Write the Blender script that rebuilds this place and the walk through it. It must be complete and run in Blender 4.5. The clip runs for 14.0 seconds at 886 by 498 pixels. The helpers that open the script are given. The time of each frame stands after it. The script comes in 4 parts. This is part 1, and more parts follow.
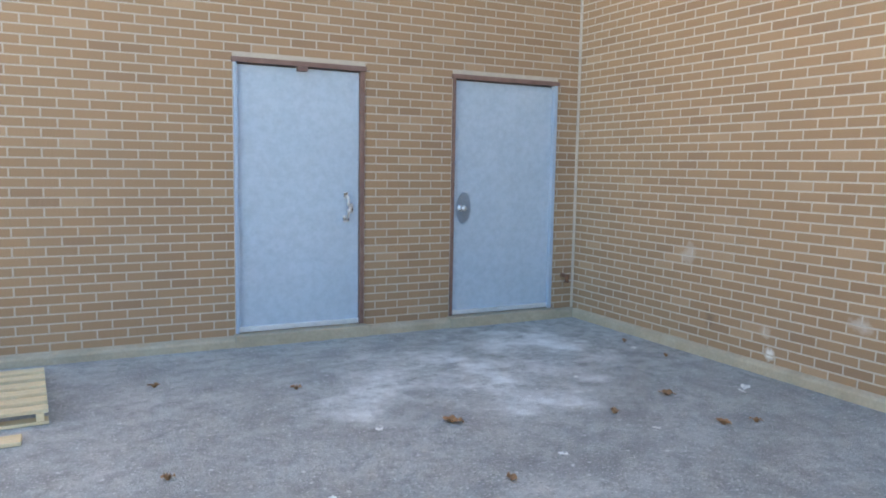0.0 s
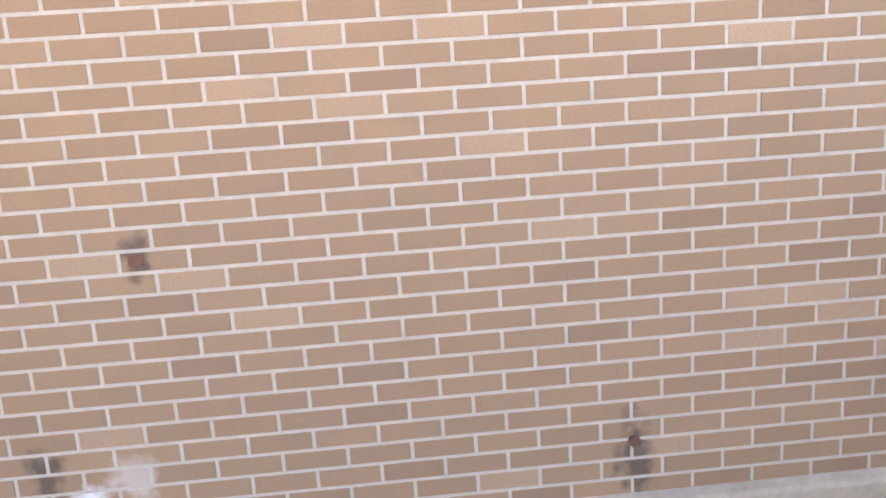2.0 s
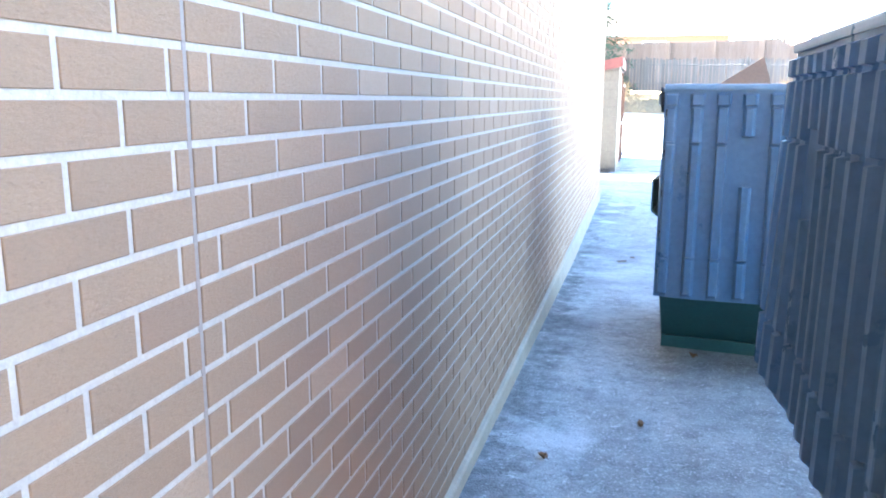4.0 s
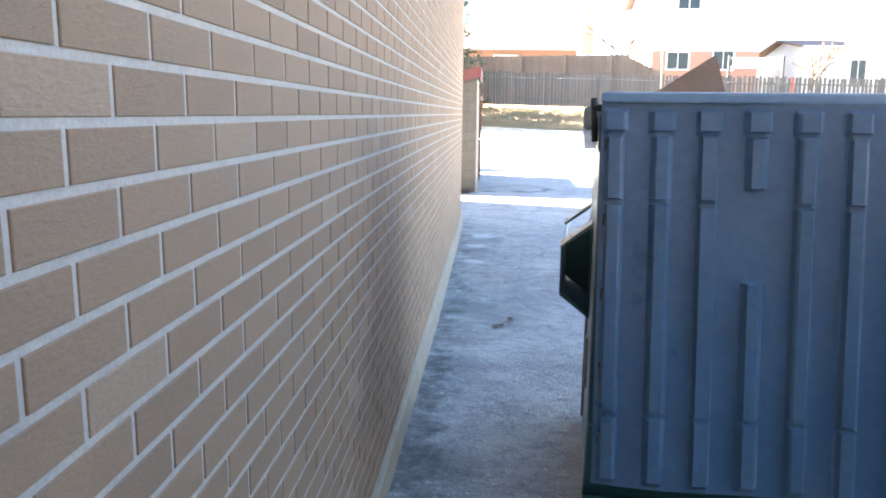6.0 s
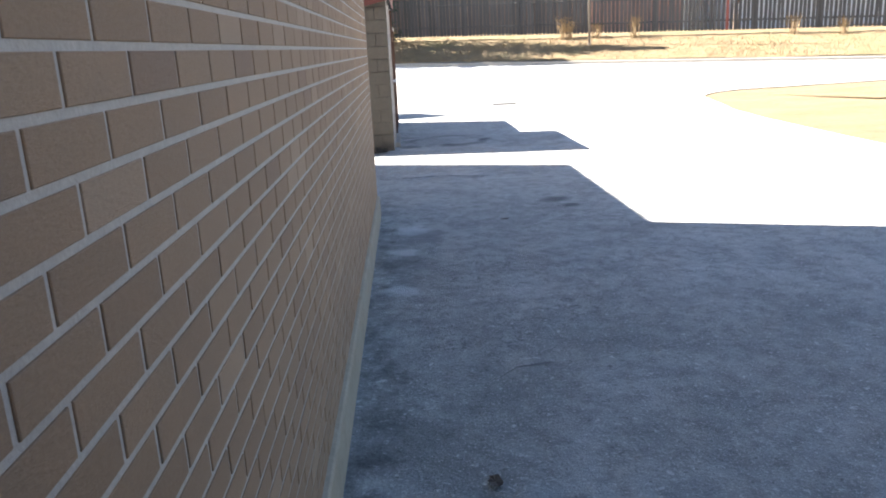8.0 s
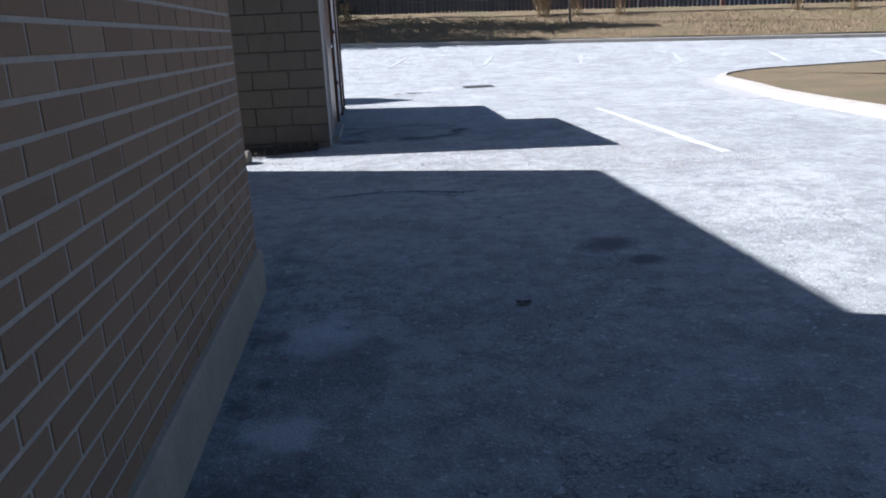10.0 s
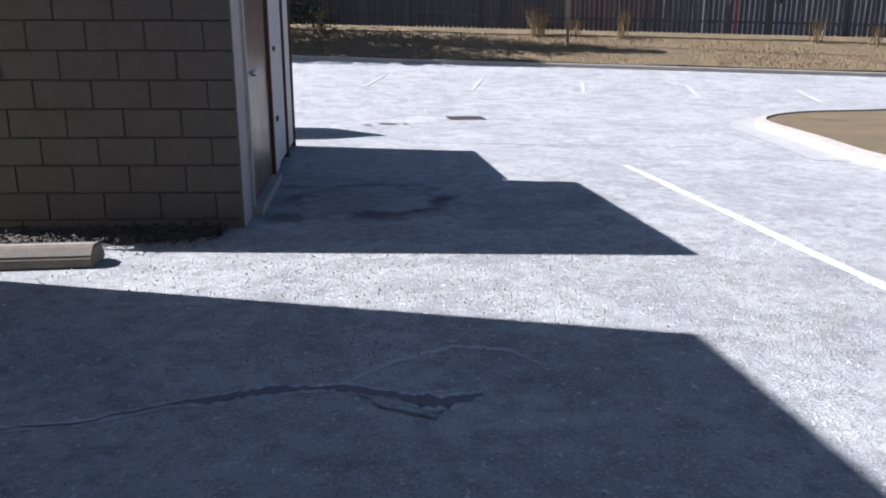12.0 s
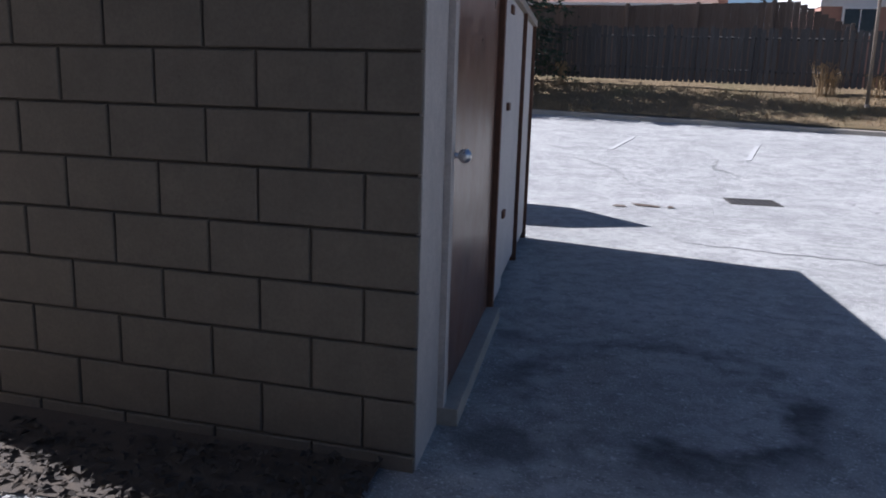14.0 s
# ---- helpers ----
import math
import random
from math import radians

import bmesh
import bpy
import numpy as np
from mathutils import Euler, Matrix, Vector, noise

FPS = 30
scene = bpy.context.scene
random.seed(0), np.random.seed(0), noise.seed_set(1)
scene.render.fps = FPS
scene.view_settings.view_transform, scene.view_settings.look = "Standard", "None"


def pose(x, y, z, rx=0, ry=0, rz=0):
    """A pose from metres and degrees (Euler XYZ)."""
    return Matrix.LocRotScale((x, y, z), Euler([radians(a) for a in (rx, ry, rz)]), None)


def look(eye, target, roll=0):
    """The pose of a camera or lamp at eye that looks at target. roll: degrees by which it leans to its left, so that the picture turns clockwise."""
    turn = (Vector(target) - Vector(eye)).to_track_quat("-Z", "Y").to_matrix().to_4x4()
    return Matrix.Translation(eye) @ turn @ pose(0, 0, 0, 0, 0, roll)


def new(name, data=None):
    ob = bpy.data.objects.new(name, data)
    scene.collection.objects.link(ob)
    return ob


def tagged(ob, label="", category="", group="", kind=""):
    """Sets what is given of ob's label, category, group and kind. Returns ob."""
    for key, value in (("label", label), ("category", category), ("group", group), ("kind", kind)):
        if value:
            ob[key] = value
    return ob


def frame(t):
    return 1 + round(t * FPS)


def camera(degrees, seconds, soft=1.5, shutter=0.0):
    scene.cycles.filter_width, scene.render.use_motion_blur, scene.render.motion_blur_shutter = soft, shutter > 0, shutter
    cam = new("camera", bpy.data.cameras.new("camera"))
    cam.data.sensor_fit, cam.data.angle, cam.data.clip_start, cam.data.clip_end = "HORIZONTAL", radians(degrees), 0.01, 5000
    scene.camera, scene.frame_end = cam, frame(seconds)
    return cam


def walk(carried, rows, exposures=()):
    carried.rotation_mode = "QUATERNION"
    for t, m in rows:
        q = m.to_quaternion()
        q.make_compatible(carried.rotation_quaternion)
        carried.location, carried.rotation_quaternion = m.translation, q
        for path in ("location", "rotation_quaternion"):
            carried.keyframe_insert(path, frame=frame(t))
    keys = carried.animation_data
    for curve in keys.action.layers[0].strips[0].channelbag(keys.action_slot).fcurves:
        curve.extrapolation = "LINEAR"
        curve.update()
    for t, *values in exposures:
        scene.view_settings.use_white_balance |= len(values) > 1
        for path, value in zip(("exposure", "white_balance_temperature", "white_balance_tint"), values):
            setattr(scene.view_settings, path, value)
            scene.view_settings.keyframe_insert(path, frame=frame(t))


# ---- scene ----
cam = camera(61.0, 14.0, soft=1.9)
PATH = [
    (0, (-4.395, -5.824, 1.419), (-3.488, -4.055, 1.199), 1.0),
    (0.5, (-3.925, -5.3, 1.43), (-2.601, -3.848, 1.056), -1.3),
    (1, (-3.553, -4.826, 1.389), (-1.848, -3.818, 1.109), -1.7),
    (1.5, (-2.918, -4.483, 1.52), (-0.958, -4.261, 1.187), 0.0),
    (2, (-2.219, -4.864, 1.404), (-0.264, -4.993, 1.006), -3.8),
    (2.5, (-1.554, -5.197, 1.388), (0.172, -6.122, 0.984), -1.9),
    (3, (-1.095, -5.544, 1.386), (0.19, -7.022, 0.977), -2.4),
    (3.5, (-0.781, -5.920, 1.409), (0.023, -7.675, 0.996), -0.8),
    (6, (-0.42, -8.315, 1.44), (-0.295, -10.322, 1.076), 0.7),
    (6.5, (-0.365, -9.068, 1.453), (-0.177, -11.145, 0.957), -2.3),
    (7, (-0.364, -9.916, 1.454), (-0.229, -11.945, 0.966), -1.2),
    (7.5, (-0.338, -10.771, 1.458), (-0.343, -12.739, 0.958), -2.2),
    (10, (-0.6, -15.515, 0.959), (-0.761, -17.432, 0.413), -2.7),
    (10.5, (-0.687, -16.3, 0.970), (-0.874, -18.218, 0.436), 0.0),
    (11, (-0.775, -17.008, 1.048), (-1.038, -18.927, 0.550), -2.6),
    (11.5, (-0.92, -17.803, 1.044), (-1.134, -19.729, 0.547), -0.1),
    (12, (-0.922, -18.563, 1.087), (-1.148, -20.482, 0.570), 0.1),
    (12.5, (-0.957, -19.323, 1.102), (-1.002, -21.259, 0.600), 0.6),
    (13, (-0.908, -20.077, 1.124), (-0.924, -22.025, 0.673), 1.0),
    (13.5, (-0.845, -20.89, 1.131), (-0.642, -22.842, 0.750), -0.2),
    (14, (-0.616, -21.672, 1.125), (-0.272, -23.602, 0.728), 1.8),
]

EXPOSURE = [(0, 4.68, 6400, 2), (0.5, 4.75, 6400, -3), (1.0, 5.05, 6700, 3), (1.5, 5.2, 6900, 10), (2.0, 5.3, 6500, 16), (2.5, 5.52, 5800, 13), (3.0, 5.85, 5500, 9), (3.5, 6.05, 5200, 6), (6, 4.95, 5900, 8), (6.5, 4.65, 6000, 9), (7.5, 3.87, 6000, 10), (9.8, 1.4, 5050, 12), (11, 1.4, 5050, 14), (12.5, 1.3, 5200, 16), (14, 1.12, 5200, 17)]
walk(cam, [(t, look(eye, target, roll)) for t, eye, target, roll in PATH], EXPOSURE)

# ---- light ----
SUN_TO = Vector((0.944, -0.325, 0)).normalized()      # towards the sun, flat
SUN_ELEV = 39.7
world = bpy.data.worlds.new("sky")
scene.world = world
world.use_nodes = True
wn = world.node_tree
sky = wn.nodes.new("ShaderNodeTexSky")
sky.sky_type = "NISHITA"
sky.sun_disc = False
sky.sun_elevation = radians(SUN_ELEV)
sky.sun_rotation = math.atan2(SUN_TO.x, SUN_TO.y)
wn.nodes["Background"].inputs[1].default_value = 0.031
wn.links.new(sky.outputs[0], wn.nodes["Background"].inputs[0])
sun = new("sun", bpy.data.lights.new("sun", "SUN"))
sun.data.energy, sun.data.angle, sun.data.color = 5.0, radians(0.5), (1.0, 0.88, 0.74)
away = Vector((SUN_TO.x * math.cos(radians(SUN_ELEV)), SUN_TO.y * math.cos(radians(SUN_ELEV)), math.sin(radians(SUN_ELEV))))
sun.matrix_world = look(away * 50, (0, 0, 0))


# ---- materials ----
class Nodes:
    """A node material with short calls."""

    def __init__(self, name, rough=0.8, metal=0.0):
        self.m = bpy.data.materials.new(name)
        self.m.use_nodes = True
        self.t = self.m.node_tree
        self.b = self.t.nodes["Principled BSDF"]
        self.b.inputs["Roughness"].default_value = rough
        self.b.inputs["Metallic"].default_value = metal
        self.pos = self.t.nodes.new("ShaderNodeNewGeometry").outputs["Position"]

    def put(self, socket, value):
        if hasattr(value, "links"):
            self.t.links.new(value, socket)
        elif isinstance(value, tuple) and len(value) == 3 and socket.type == "RGBA":
            socket.default_value = (*value, 1)
        else:
            socket.default_value = value

    def noise(self, scale, detail=4.0, rough=0.6, stretch=None, vector=None):
        n = self.t.nodes.new("ShaderNodeTexNoise")
        n.inputs["Scale"].default_value, n.inputs["Detail"].default_value, n.inputs["Roughness"].default_value = scale, detail, rough
        v = vector or self.pos
        if stretch:
            k = self.t.nodes.new("ShaderNodeVectorMath")
            k.operation = "MULTIPLY"
            self.put(k.inputs[0], v)
            k.inputs[1].default_value = stretch
            v = k.outputs[0]
        self.put(n.inputs["Vector"], v)
        return n.outputs["Fac"]

    def ramp(self, fac, a, b, lo=0.0, hi=1.0):
        r = self.t.nodes.new("ShaderNodeMapRange")
        for i, v in enumerate((fac, a, b, lo, hi)):
            self.put(r.inputs[i], v)
        return r.outputs[0]

    def math(self, op, a, b=0.0):
        n = self.t.nodes.new("ShaderNodeMath")
        n.operation = op
        self.put(n.inputs[0], a)
        self.put(n.inputs[1], b)
        return n.outputs[0]

    def mix(self, fac, a, b, kind="MIX"):
        n = self.t.nodes.new("ShaderNodeMix")
        n.data_type, n.blend_type = "RGBA", kind
        self.put(n.inputs[0], fac)
        self.put(n.inputs[6], a)
        self.put(n.inputs[7], b)
        return n.outputs[2]

    def random(self):
        g = self.t.nodes.new("ShaderNodeNewGeometry").outputs["Random Per Island"]
        o = self.t.nodes.new("ShaderNodeObjectInfo").outputs["Random"]
        return self.math("FRACT", self.math("ADD", g, o))

    def spot(self, centre, radius, size=9.0, stretch=(1, 1, 1)):
        """0..1 for a ragged blot round a place."""
        d = self.t.nodes.new("ShaderNodeVectorMath")
        d.operation = "SUBTRACT"
        self.put(d.inputs[0], self.pos)
        d.inputs[1].default_value = centre
        k = self.t.nodes.new("ShaderNodeVectorMath")
        k.operation = "MULTIPLY"
        self.put(k.inputs[0], d.outputs[0])
        k.inputs[1].default_value = stretch
        n = self.t.nodes.new("ShaderNodeVectorMath")
        n.operation = "LENGTH"
        self.put(n.inputs[0], k.outputs[0])
        far = self.math("ADD", n.outputs["Value"], self.ramp(self.noise(size), 0.2, 0.8, -radius * 0.9, radius * 0.9))
        return self.ramp(far, radius * 0.45, radius * 1.15, 1.0, 0.0)

    def ring(self, centre, stretch, size):
        """0..1 on a ragged oval band round a place."""
        d = self.t.nodes.new("ShaderNodeVectorMath")
        d.operation = "SUBTRACT"
        self.put(d.inputs[0], self.pos)
        d.inputs[1].default_value = centre
        k = self.t.nodes.new("ShaderNodeVectorMath")
        k.operation = "MULTIPLY"
        self.put(k.inputs[0], d.outputs[0])
        k.inputs[1].default_value = stretch
        n = self.t.nodes.new("ShaderNodeVectorMath")
        n.operation = "LENGTH"
        self.put(n.inputs[0], k.outputs[0])
        far = self.math("ADD", n.outputs["Value"], self.ramp(self.noise(size), 0.2, 0.8, -0.3, 0.3))
        return self.ramp(self.math("ABSOLUTE", self.math("SUBTRACT", far, 1.0)), 0.08, 0.27, 1.0, 0.0)

    def bump(self, height, strength=0.3, distance=0.01):
        n = self.t.nodes.new("ShaderNodeBump")
        n.inputs["Strength"].default_value, n.inputs["Distance"].default_value = strength, distance
        self.put(n.inputs["Height"], height)
        self.t.links.new(n.outputs[0], self.b.inputs["Normal"])

    def done(self, colour, rough=None):
        self.put(self.b.inputs["Base Color"], colour)
        if rough is not None:
            self.put(self.b.inputs["Roughness"], rough)
        return self.m


def simple(name, a, b, scale=6.0, rough=0.7, metal=0.0, bump=0.15, stretch=None):
    n = Nodes(name, rough, metal)
    f = n.noise(scale, 6, 0.65, stretch)
    c = n.mix(n.ramp(f, 0.3, 0.7), a, b)
    c = n.mix(n.ramp(n.noise(scale * 9, 3), 0.35, 0.75, 0.0, 0.35), c, tuple(v * 0.6 for v in a))
    n.bump(n.noise(scale * 12, 4), bump, 0.004)
    return n.done(c, n.ramp(f, 0.2, 0.8, max(0.05, rough - 0.12), min(1, rough + 0.12)))


WHITE_SPOTS = ((0, -2.28, 0.14, 0.045, 0.8), (0, -3.85, 0.19, 0.085, 0.8), (0, -4.0, 0.30, 0.08, 0.3), (0, -2.95, 0.47, 0.065, 0.28), (0, -3.32, 0.26, 0.055, 0.3), (0, -1.49, 0.76, 0.075, 0.2), (0, -2.25, 0.3, 0.05, 0.2))
BLACK_SPOTS = ((0, -3.74, 0.30, 0.055, 0.75), (0, -5.59, 0.22, 0.06, 0.75), (0, -4.11, 1.0, 0.04, 0.7), (0, -1.72, 0.30, 0.04, 0.4), (0, -3.3, 0.45, 0.05, 0.3))


def brick_material(name, marks):
    n = Nodes(name, 0.85)
    r = n.random()
    c = n.mix(r, (0.262, 0.166, 0.094), (0.305, 0.196, 0.112))
    c = n.mix(n.math("GREATER_THAN", n.math("FRACT", n.math("MULTIPLY", r, 7.31)), 0.94), c, (0.242, 0.152, 0.09))
    c = n.mix(n.math("GREATER_THAN", n.math("FRACT", n.math("MULTIPLY", r, 13.7)), 0.95), c, (0.345, 0.232, 0.142))
    c = n.mix(n.ramp(n.noise(90, 5, 0.7, (1, 1, 2.5)), 0.4, 0.75, 0, 0.45), c, (0.185, 0.113, 0.066))
    c = n.mix(n.ramp(n.noise(0.7, 4), 0.4, 0.75, 0, 0.3), c, (0.225, 0.147, 0.094))
    if marks:
        for x, y, z, radius, amount in WHITE_SPOTS:
            c = n.mix(n.math("MULTIPLY", n.spot((x, y, z), radius), amount), c, (0.72, 0.70, 0.68))
        for x, y, z, radius, amount in BLACK_SPOTS:
            c = n.mix(n.math("MULTIPLY", n.spot((x, y, z), radius, 12, (1, 1, 0.45)), amount), c, (0.05, 0.04, 0.035))
    c = n.mix(n.ramp(n.noise(170, 4, 0.8, (1, 0.5, 1)), 0.60, 0.72, 0, 0.55), c, (0.14, 0.085, 0.055))
    n.bump(n.noise(120, 6, 0.75, (1, 0.5, 1)), 0.6, 0.006)
    return n.done(c)


M_BRICK = brick_material("tan_brick", True)
M_MORTAR = simple("mortar", (0.39, 0.34, 0.285), (0.48, 0.42, 0.355), 14, 0.95, 0, 0.4)
M_CAULK = simple("joint_caulk", (0.24, 0.20, 0.165), (0.31, 0.26, 0.22), 10, 0.7)
M_CONCRETE = simple("concrete", (0.29, 0.24, 0.17), (0.40, 0.34, 0.255), 5, 0.9, 0, 0.4)
M_KERB = simple("kerb_concrete", (0.32, 0.285, 0.235), (0.42, 0.385, 0.325), 5, 0.9, 0, 0.4)
M_GUTTER = simple("gutter_concrete", (0.31, 0.30, 0.285), (0.40, 0.39, 0.37), 4, 0.9, 0, 0.4)
M_STOP = simple("parking_stop_concrete", (0.16, 0.135, 0.10), (0.26, 0.22, 0.165), 7, 0.9, 0, 0.5)
M_DOOR = simple("blue_grey_paint", (0.325, 0.385, 0.46), (0.365, 0.425, 0.505), 2.0, 0.5, 0, 0.03)
M_FRAME = simple("rusty_frame_paint", (0.12, 0.065, 0.05), (0.20, 0.12, 0.10), 12, 0.6, 0, 0.2)
M_JAMB = simple("grey_jamb_paint", (0.27, 0.33, 0.42), (0.33, 0.385, 0.47), 9, 0.55)
M_STEEL = simple("brushed_steel", (0.55, 0.55, 0.55), (0.70, 0.70, 0.70), 30, 0.3, 1.0, 0.05)
M_ALU = simple("aluminium_sweep", (0.62, 0.66, 0.70), (0.75, 0.78, 0.80), 20, 0.4, 0.6, 0.05)
M_RUST = simple("rusted_iron", (0.10, 0.05, 0.03), (0.20, 0.10, 0.06), 20, 0.8, 0.3, 0.4)
M_LID = simple("blue_plastic_lid", (0.15, 0.245, 0.345), (0.19, 0.295, 0.41), 4, 0.33, 0, 0.06)
M_GREEN = simple("dark_green_paint", (0.025, 0.085, 0.09), (0.04, 0.115, 0.115), 5, 0.4, 0, 0.12)
M_BAG = simple("white_plastic_bag", (0.75, 0.75, 0.76), (0.82, 0.82, 0.83), 8, 0.35, 0, 0.3)
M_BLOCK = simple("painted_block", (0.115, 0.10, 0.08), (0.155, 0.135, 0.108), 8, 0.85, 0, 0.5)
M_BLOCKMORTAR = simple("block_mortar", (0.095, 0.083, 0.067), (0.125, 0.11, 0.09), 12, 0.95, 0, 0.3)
M_SHEDTRIM = simple("pale_grey_trim", (0.40, 0.36, 0.32), (0.52, 0.47, 0.42), 8, 0.7)
M_SHEDDOOR = simple("brown_door_paint", (0.12, 0.055, 0.032), (0.17, 0.08, 0.048), 3, 0.35, 0, 0.08)
M_SHEDWHITE = simple("off_white_panel", (0.50, 0.46, 0.43), (0.62, 0.58, 0.54), 5, 0.6)
M_FASCIA = simple("dark_red_fascia", (0.14, 0.04, 0.035), (0.20, 0.065, 0.05), 9, 0.6)
M_ROOFING = simple("roof_membrane", (0.10, 0.10, 0.10), (0.16, 0.155, 0.15), 6, 0.9, 0, 0.3)
M_SHINGLE = simple("brown_shingles", (0.16, 0.10, 0.075), (0.24, 0.16, 0.12), 5, 0.9, 0, 0.3)
M_SIDING = simple("white_siding", (0.66, 0.66, 0.65), (0.76, 0.76, 0.75), 2, 0.6)
M_PINKBRICK = simple("pink_house_brick", (0.36, 0.20, 0.15), (0.44, 0.26, 0.20), 30, 0.9)
M_TRIMWHITE = simple("white_window_trim", (0.75, 0.75, 0.75), (0.82, 0.82, 0.82), 3, 0.5)
M_GLASS = simple("dark_window_glass", (0.015, 0.018, 0.022), (0.03, 0.035, 0.04), 2, 0.06, 0, 0.01)
M_PALLET = simple("pallet_pine", (0.50, 0.40, 0.24), (0.62, 0.52, 0.34), 10, 0.8, 0, 0.3, (0.3, 3, 3))
M_POLE = simple("galvanised_pole", (0.22, 0.18, 0.14), (0.32, 0.27, 0.22), 10, 0.6, 0.2)
M_BARK = simple("bark", (0.08, 0.055, 0.04), (0.14, 0.10, 0.07), 15, 0.95, 0, 0.5)
M_NEEDLE = simple("spruce_needles", (0.015, 0.035, 0.02), (0.03, 0.06, 0.035), 6, 0.8)
M_STRAW = simple("dry_weeds", (0.22, 0.15, 0.075), (0.31, 0.225, 0.12), 6, 0.9)
M_LEAF = simple("dead_leaf", (0.20, 0.10, 0.045), (0.30, 0.17, 0.08), 20, 0.8)
M_LITTER = simple("rotting_leaves", (0.03, 0.026, 0.02), (0.075, 0.06, 0.047), 30, 0.95)
M_PAPER = simple("litter_paper", (0.65, 0.64, 0.61), (0.75, 0.74, 0.71), 20, 0.7)
M_IRON = simple("cast_iron", (0.05, 0.045, 0.04), (0.09, 0.08, 0.07), 20, 0.6, 0.5)
M_FADED = simple("faded_road_paint", (0.37, 0.37, 0.36), (0.47, 0.47, 0.46), 5, 0.85)
M_TAR = simple("dark_crack_fill", (0.12, 0.12, 0.12), (0.20, 0.20, 0.20), 9, 0.9)
M_WHITELINE = simple("worn_road_paint", (0.43, 0.43, 0.42), (0.58, 0.58, 0.57), 9, 0.8)


def bin_material():
    n = Nodes("olive_bin_paint", 0.42)
    c = n.mix(n.ramp(n.noise(2.5, 5), 0.35, 0.7), (0.22, 0.25, 0.235), (0.31, 0.32, 0.29))
    c = n.mix(n.ramp(n.noise(5, 6, 0.7, (1, 1, 0.25)), 0.68, 0.78, 0, 0.8), c, (0.15, 0.065, 0.03))
    c = n.mix(n.ramp(n.noise(40, 3), 0.62, 0.7, 0, 0.5), c, (0.03, 0.035, 0.03))
    n.bump(n.noise(5, 2), 0.5, 0.02)
    return n.done(c, n.ramp(n.noise(7, 4), 0.3, 0.7, 0.22, 0.45))


M_BIN = bin_material()


def asphalt_material():
    n = Nodes("worn_asphalt", 0.9)
    c = n.mix(n.ramp(n.noise(0.5, 5), 0.35, 0.7), (0.335, 0.34, 0.325), (0.44, 0.44, 0.42))
    c = n.mix(n.ramp(n.noise(2.2, 6, 0.7), 0.42, 0.70, 0, 0.8), c, (0.19, 0.19, 0.19))
    c = n.mix(n.ramp(n.noise(9, 6, 0.75), 0.45, 0.66, 0, 0.7), c, (0.165, 0.17, 0.16))
    c = n.mix(n.ramp(n.noise(6, 6, 0.75), 0.58, 0.70, 0, 0.35), c, (0.58, 0.58, 0.57))
    speck = n.noise(70, 3, 0.8)
    c = n.mix(n.ramp(speck, 0.56, 0.66, 0, 0.8), c, (0.68, 0.67, 0.65))
    c = n.mix(n.ramp(n.noise(60, 3, 0.8), 0.60, 0.72, 0, 0.7), c, (0.12, 0.12, 0.12))
    c = n.mix(n.ramp(n.noise(24, 2, 0.6), 0.66, 0.70, 0, 0.6), c, (0.66, 0.66, 0.65))
    c = n.mix(n.ramp(n.noise(28, 2, 0.6), 0.68, 0.72, 0, 0.6), c, (0.09, 0.09, 0.09))
    # dirt washed against the footing
    for y, long in ((-10.0, 0.035), (-15.5, 0.035)):
        dirt = n.spot((-0.08, y, -0.1), 0.17, 6.0, (1, long, 1))
        c = n.mix(n.math("MULTIPLY", dirt, n.ramp(n.noise(11, 5, 0.75), 0.35, 0.6, 0.15, 0.75)), c, (0.10, 0.10, 0.10))
    # dried puddle ring before the shed door
    ring = n.ring((-1.02, -25.1, 0), (1 / 0.64, 1 / 0.74, 0), 2.2)
    c = n.mix(n.math("MULTIPLY", ring, n.math("MULTIPLY", n.spot((-1.3, -24.85, -0.2), 0.95, 2.0), 0.85)), c, (0.05, 0.05, 0.055))
    # chalky salt patches before the grey doors
    for p, r in (((-1.3, -1.1, 0), 0.75), ((-2.2, -1.3, 0), 0.6), ((-0.9, -0.7, 0), 0.4), ((-2.9, -1.7, 0), 0.4), ((-1.8, -2.0, 0), 0.5)):
        c = n.mix(n.math("MULTIPLY", n.spot(p, r, 2.5), n.ramp(n.noise(3, 6, 0.75), 0.4, 0.65, 0.0, 0.75)), c, (0.74, 0.76, 0.75))
    for p, r in (((-0.22, -17.6, -0.18), 0.16), ((-0.35, -18.4, -0.18), 0.2), ((-0.25, -16.6, -0.18), 0.13), ((-0.3, -9.5, 0), 0.2), ((-0.25, -4.4, 0), 0.15), ((-0.3, -5.2, 0), 0.2)):
        c = n.mix(n.math("MULTIPLY", n.spot(p, r, 5), 0.6), c, (0.62, 0.64, 0.64))
    # oil and damp
    for p, r, k in (((-1.87, -19.42, -0.2), 0.15, 0.65), ((-1.95, -19.15, -0.2), 0.10, 0.75), ((-0.4, -24.45, -0.2), 0.2, 0.6), ((-0.3, -25.8, -0.2), 0.16, 0.5), ((-0.45, -18.2, -0.18), 0.25, 0.3), ((-0.3, -17.3, -0.18), 0.3, 0.3), ((-0.2, -14.6, -0.18), 0.25, 0.3), ((-0.2, -13.0, -0.18), 0.2, 0.3), ((-0.2, -11.5, -0.18), 0.2, 0.3)):
        c = n.mix(n.math("MULTIPLY", n.spot(p, r, 2.0), k), c, (0.055, 0.055, 0.06))
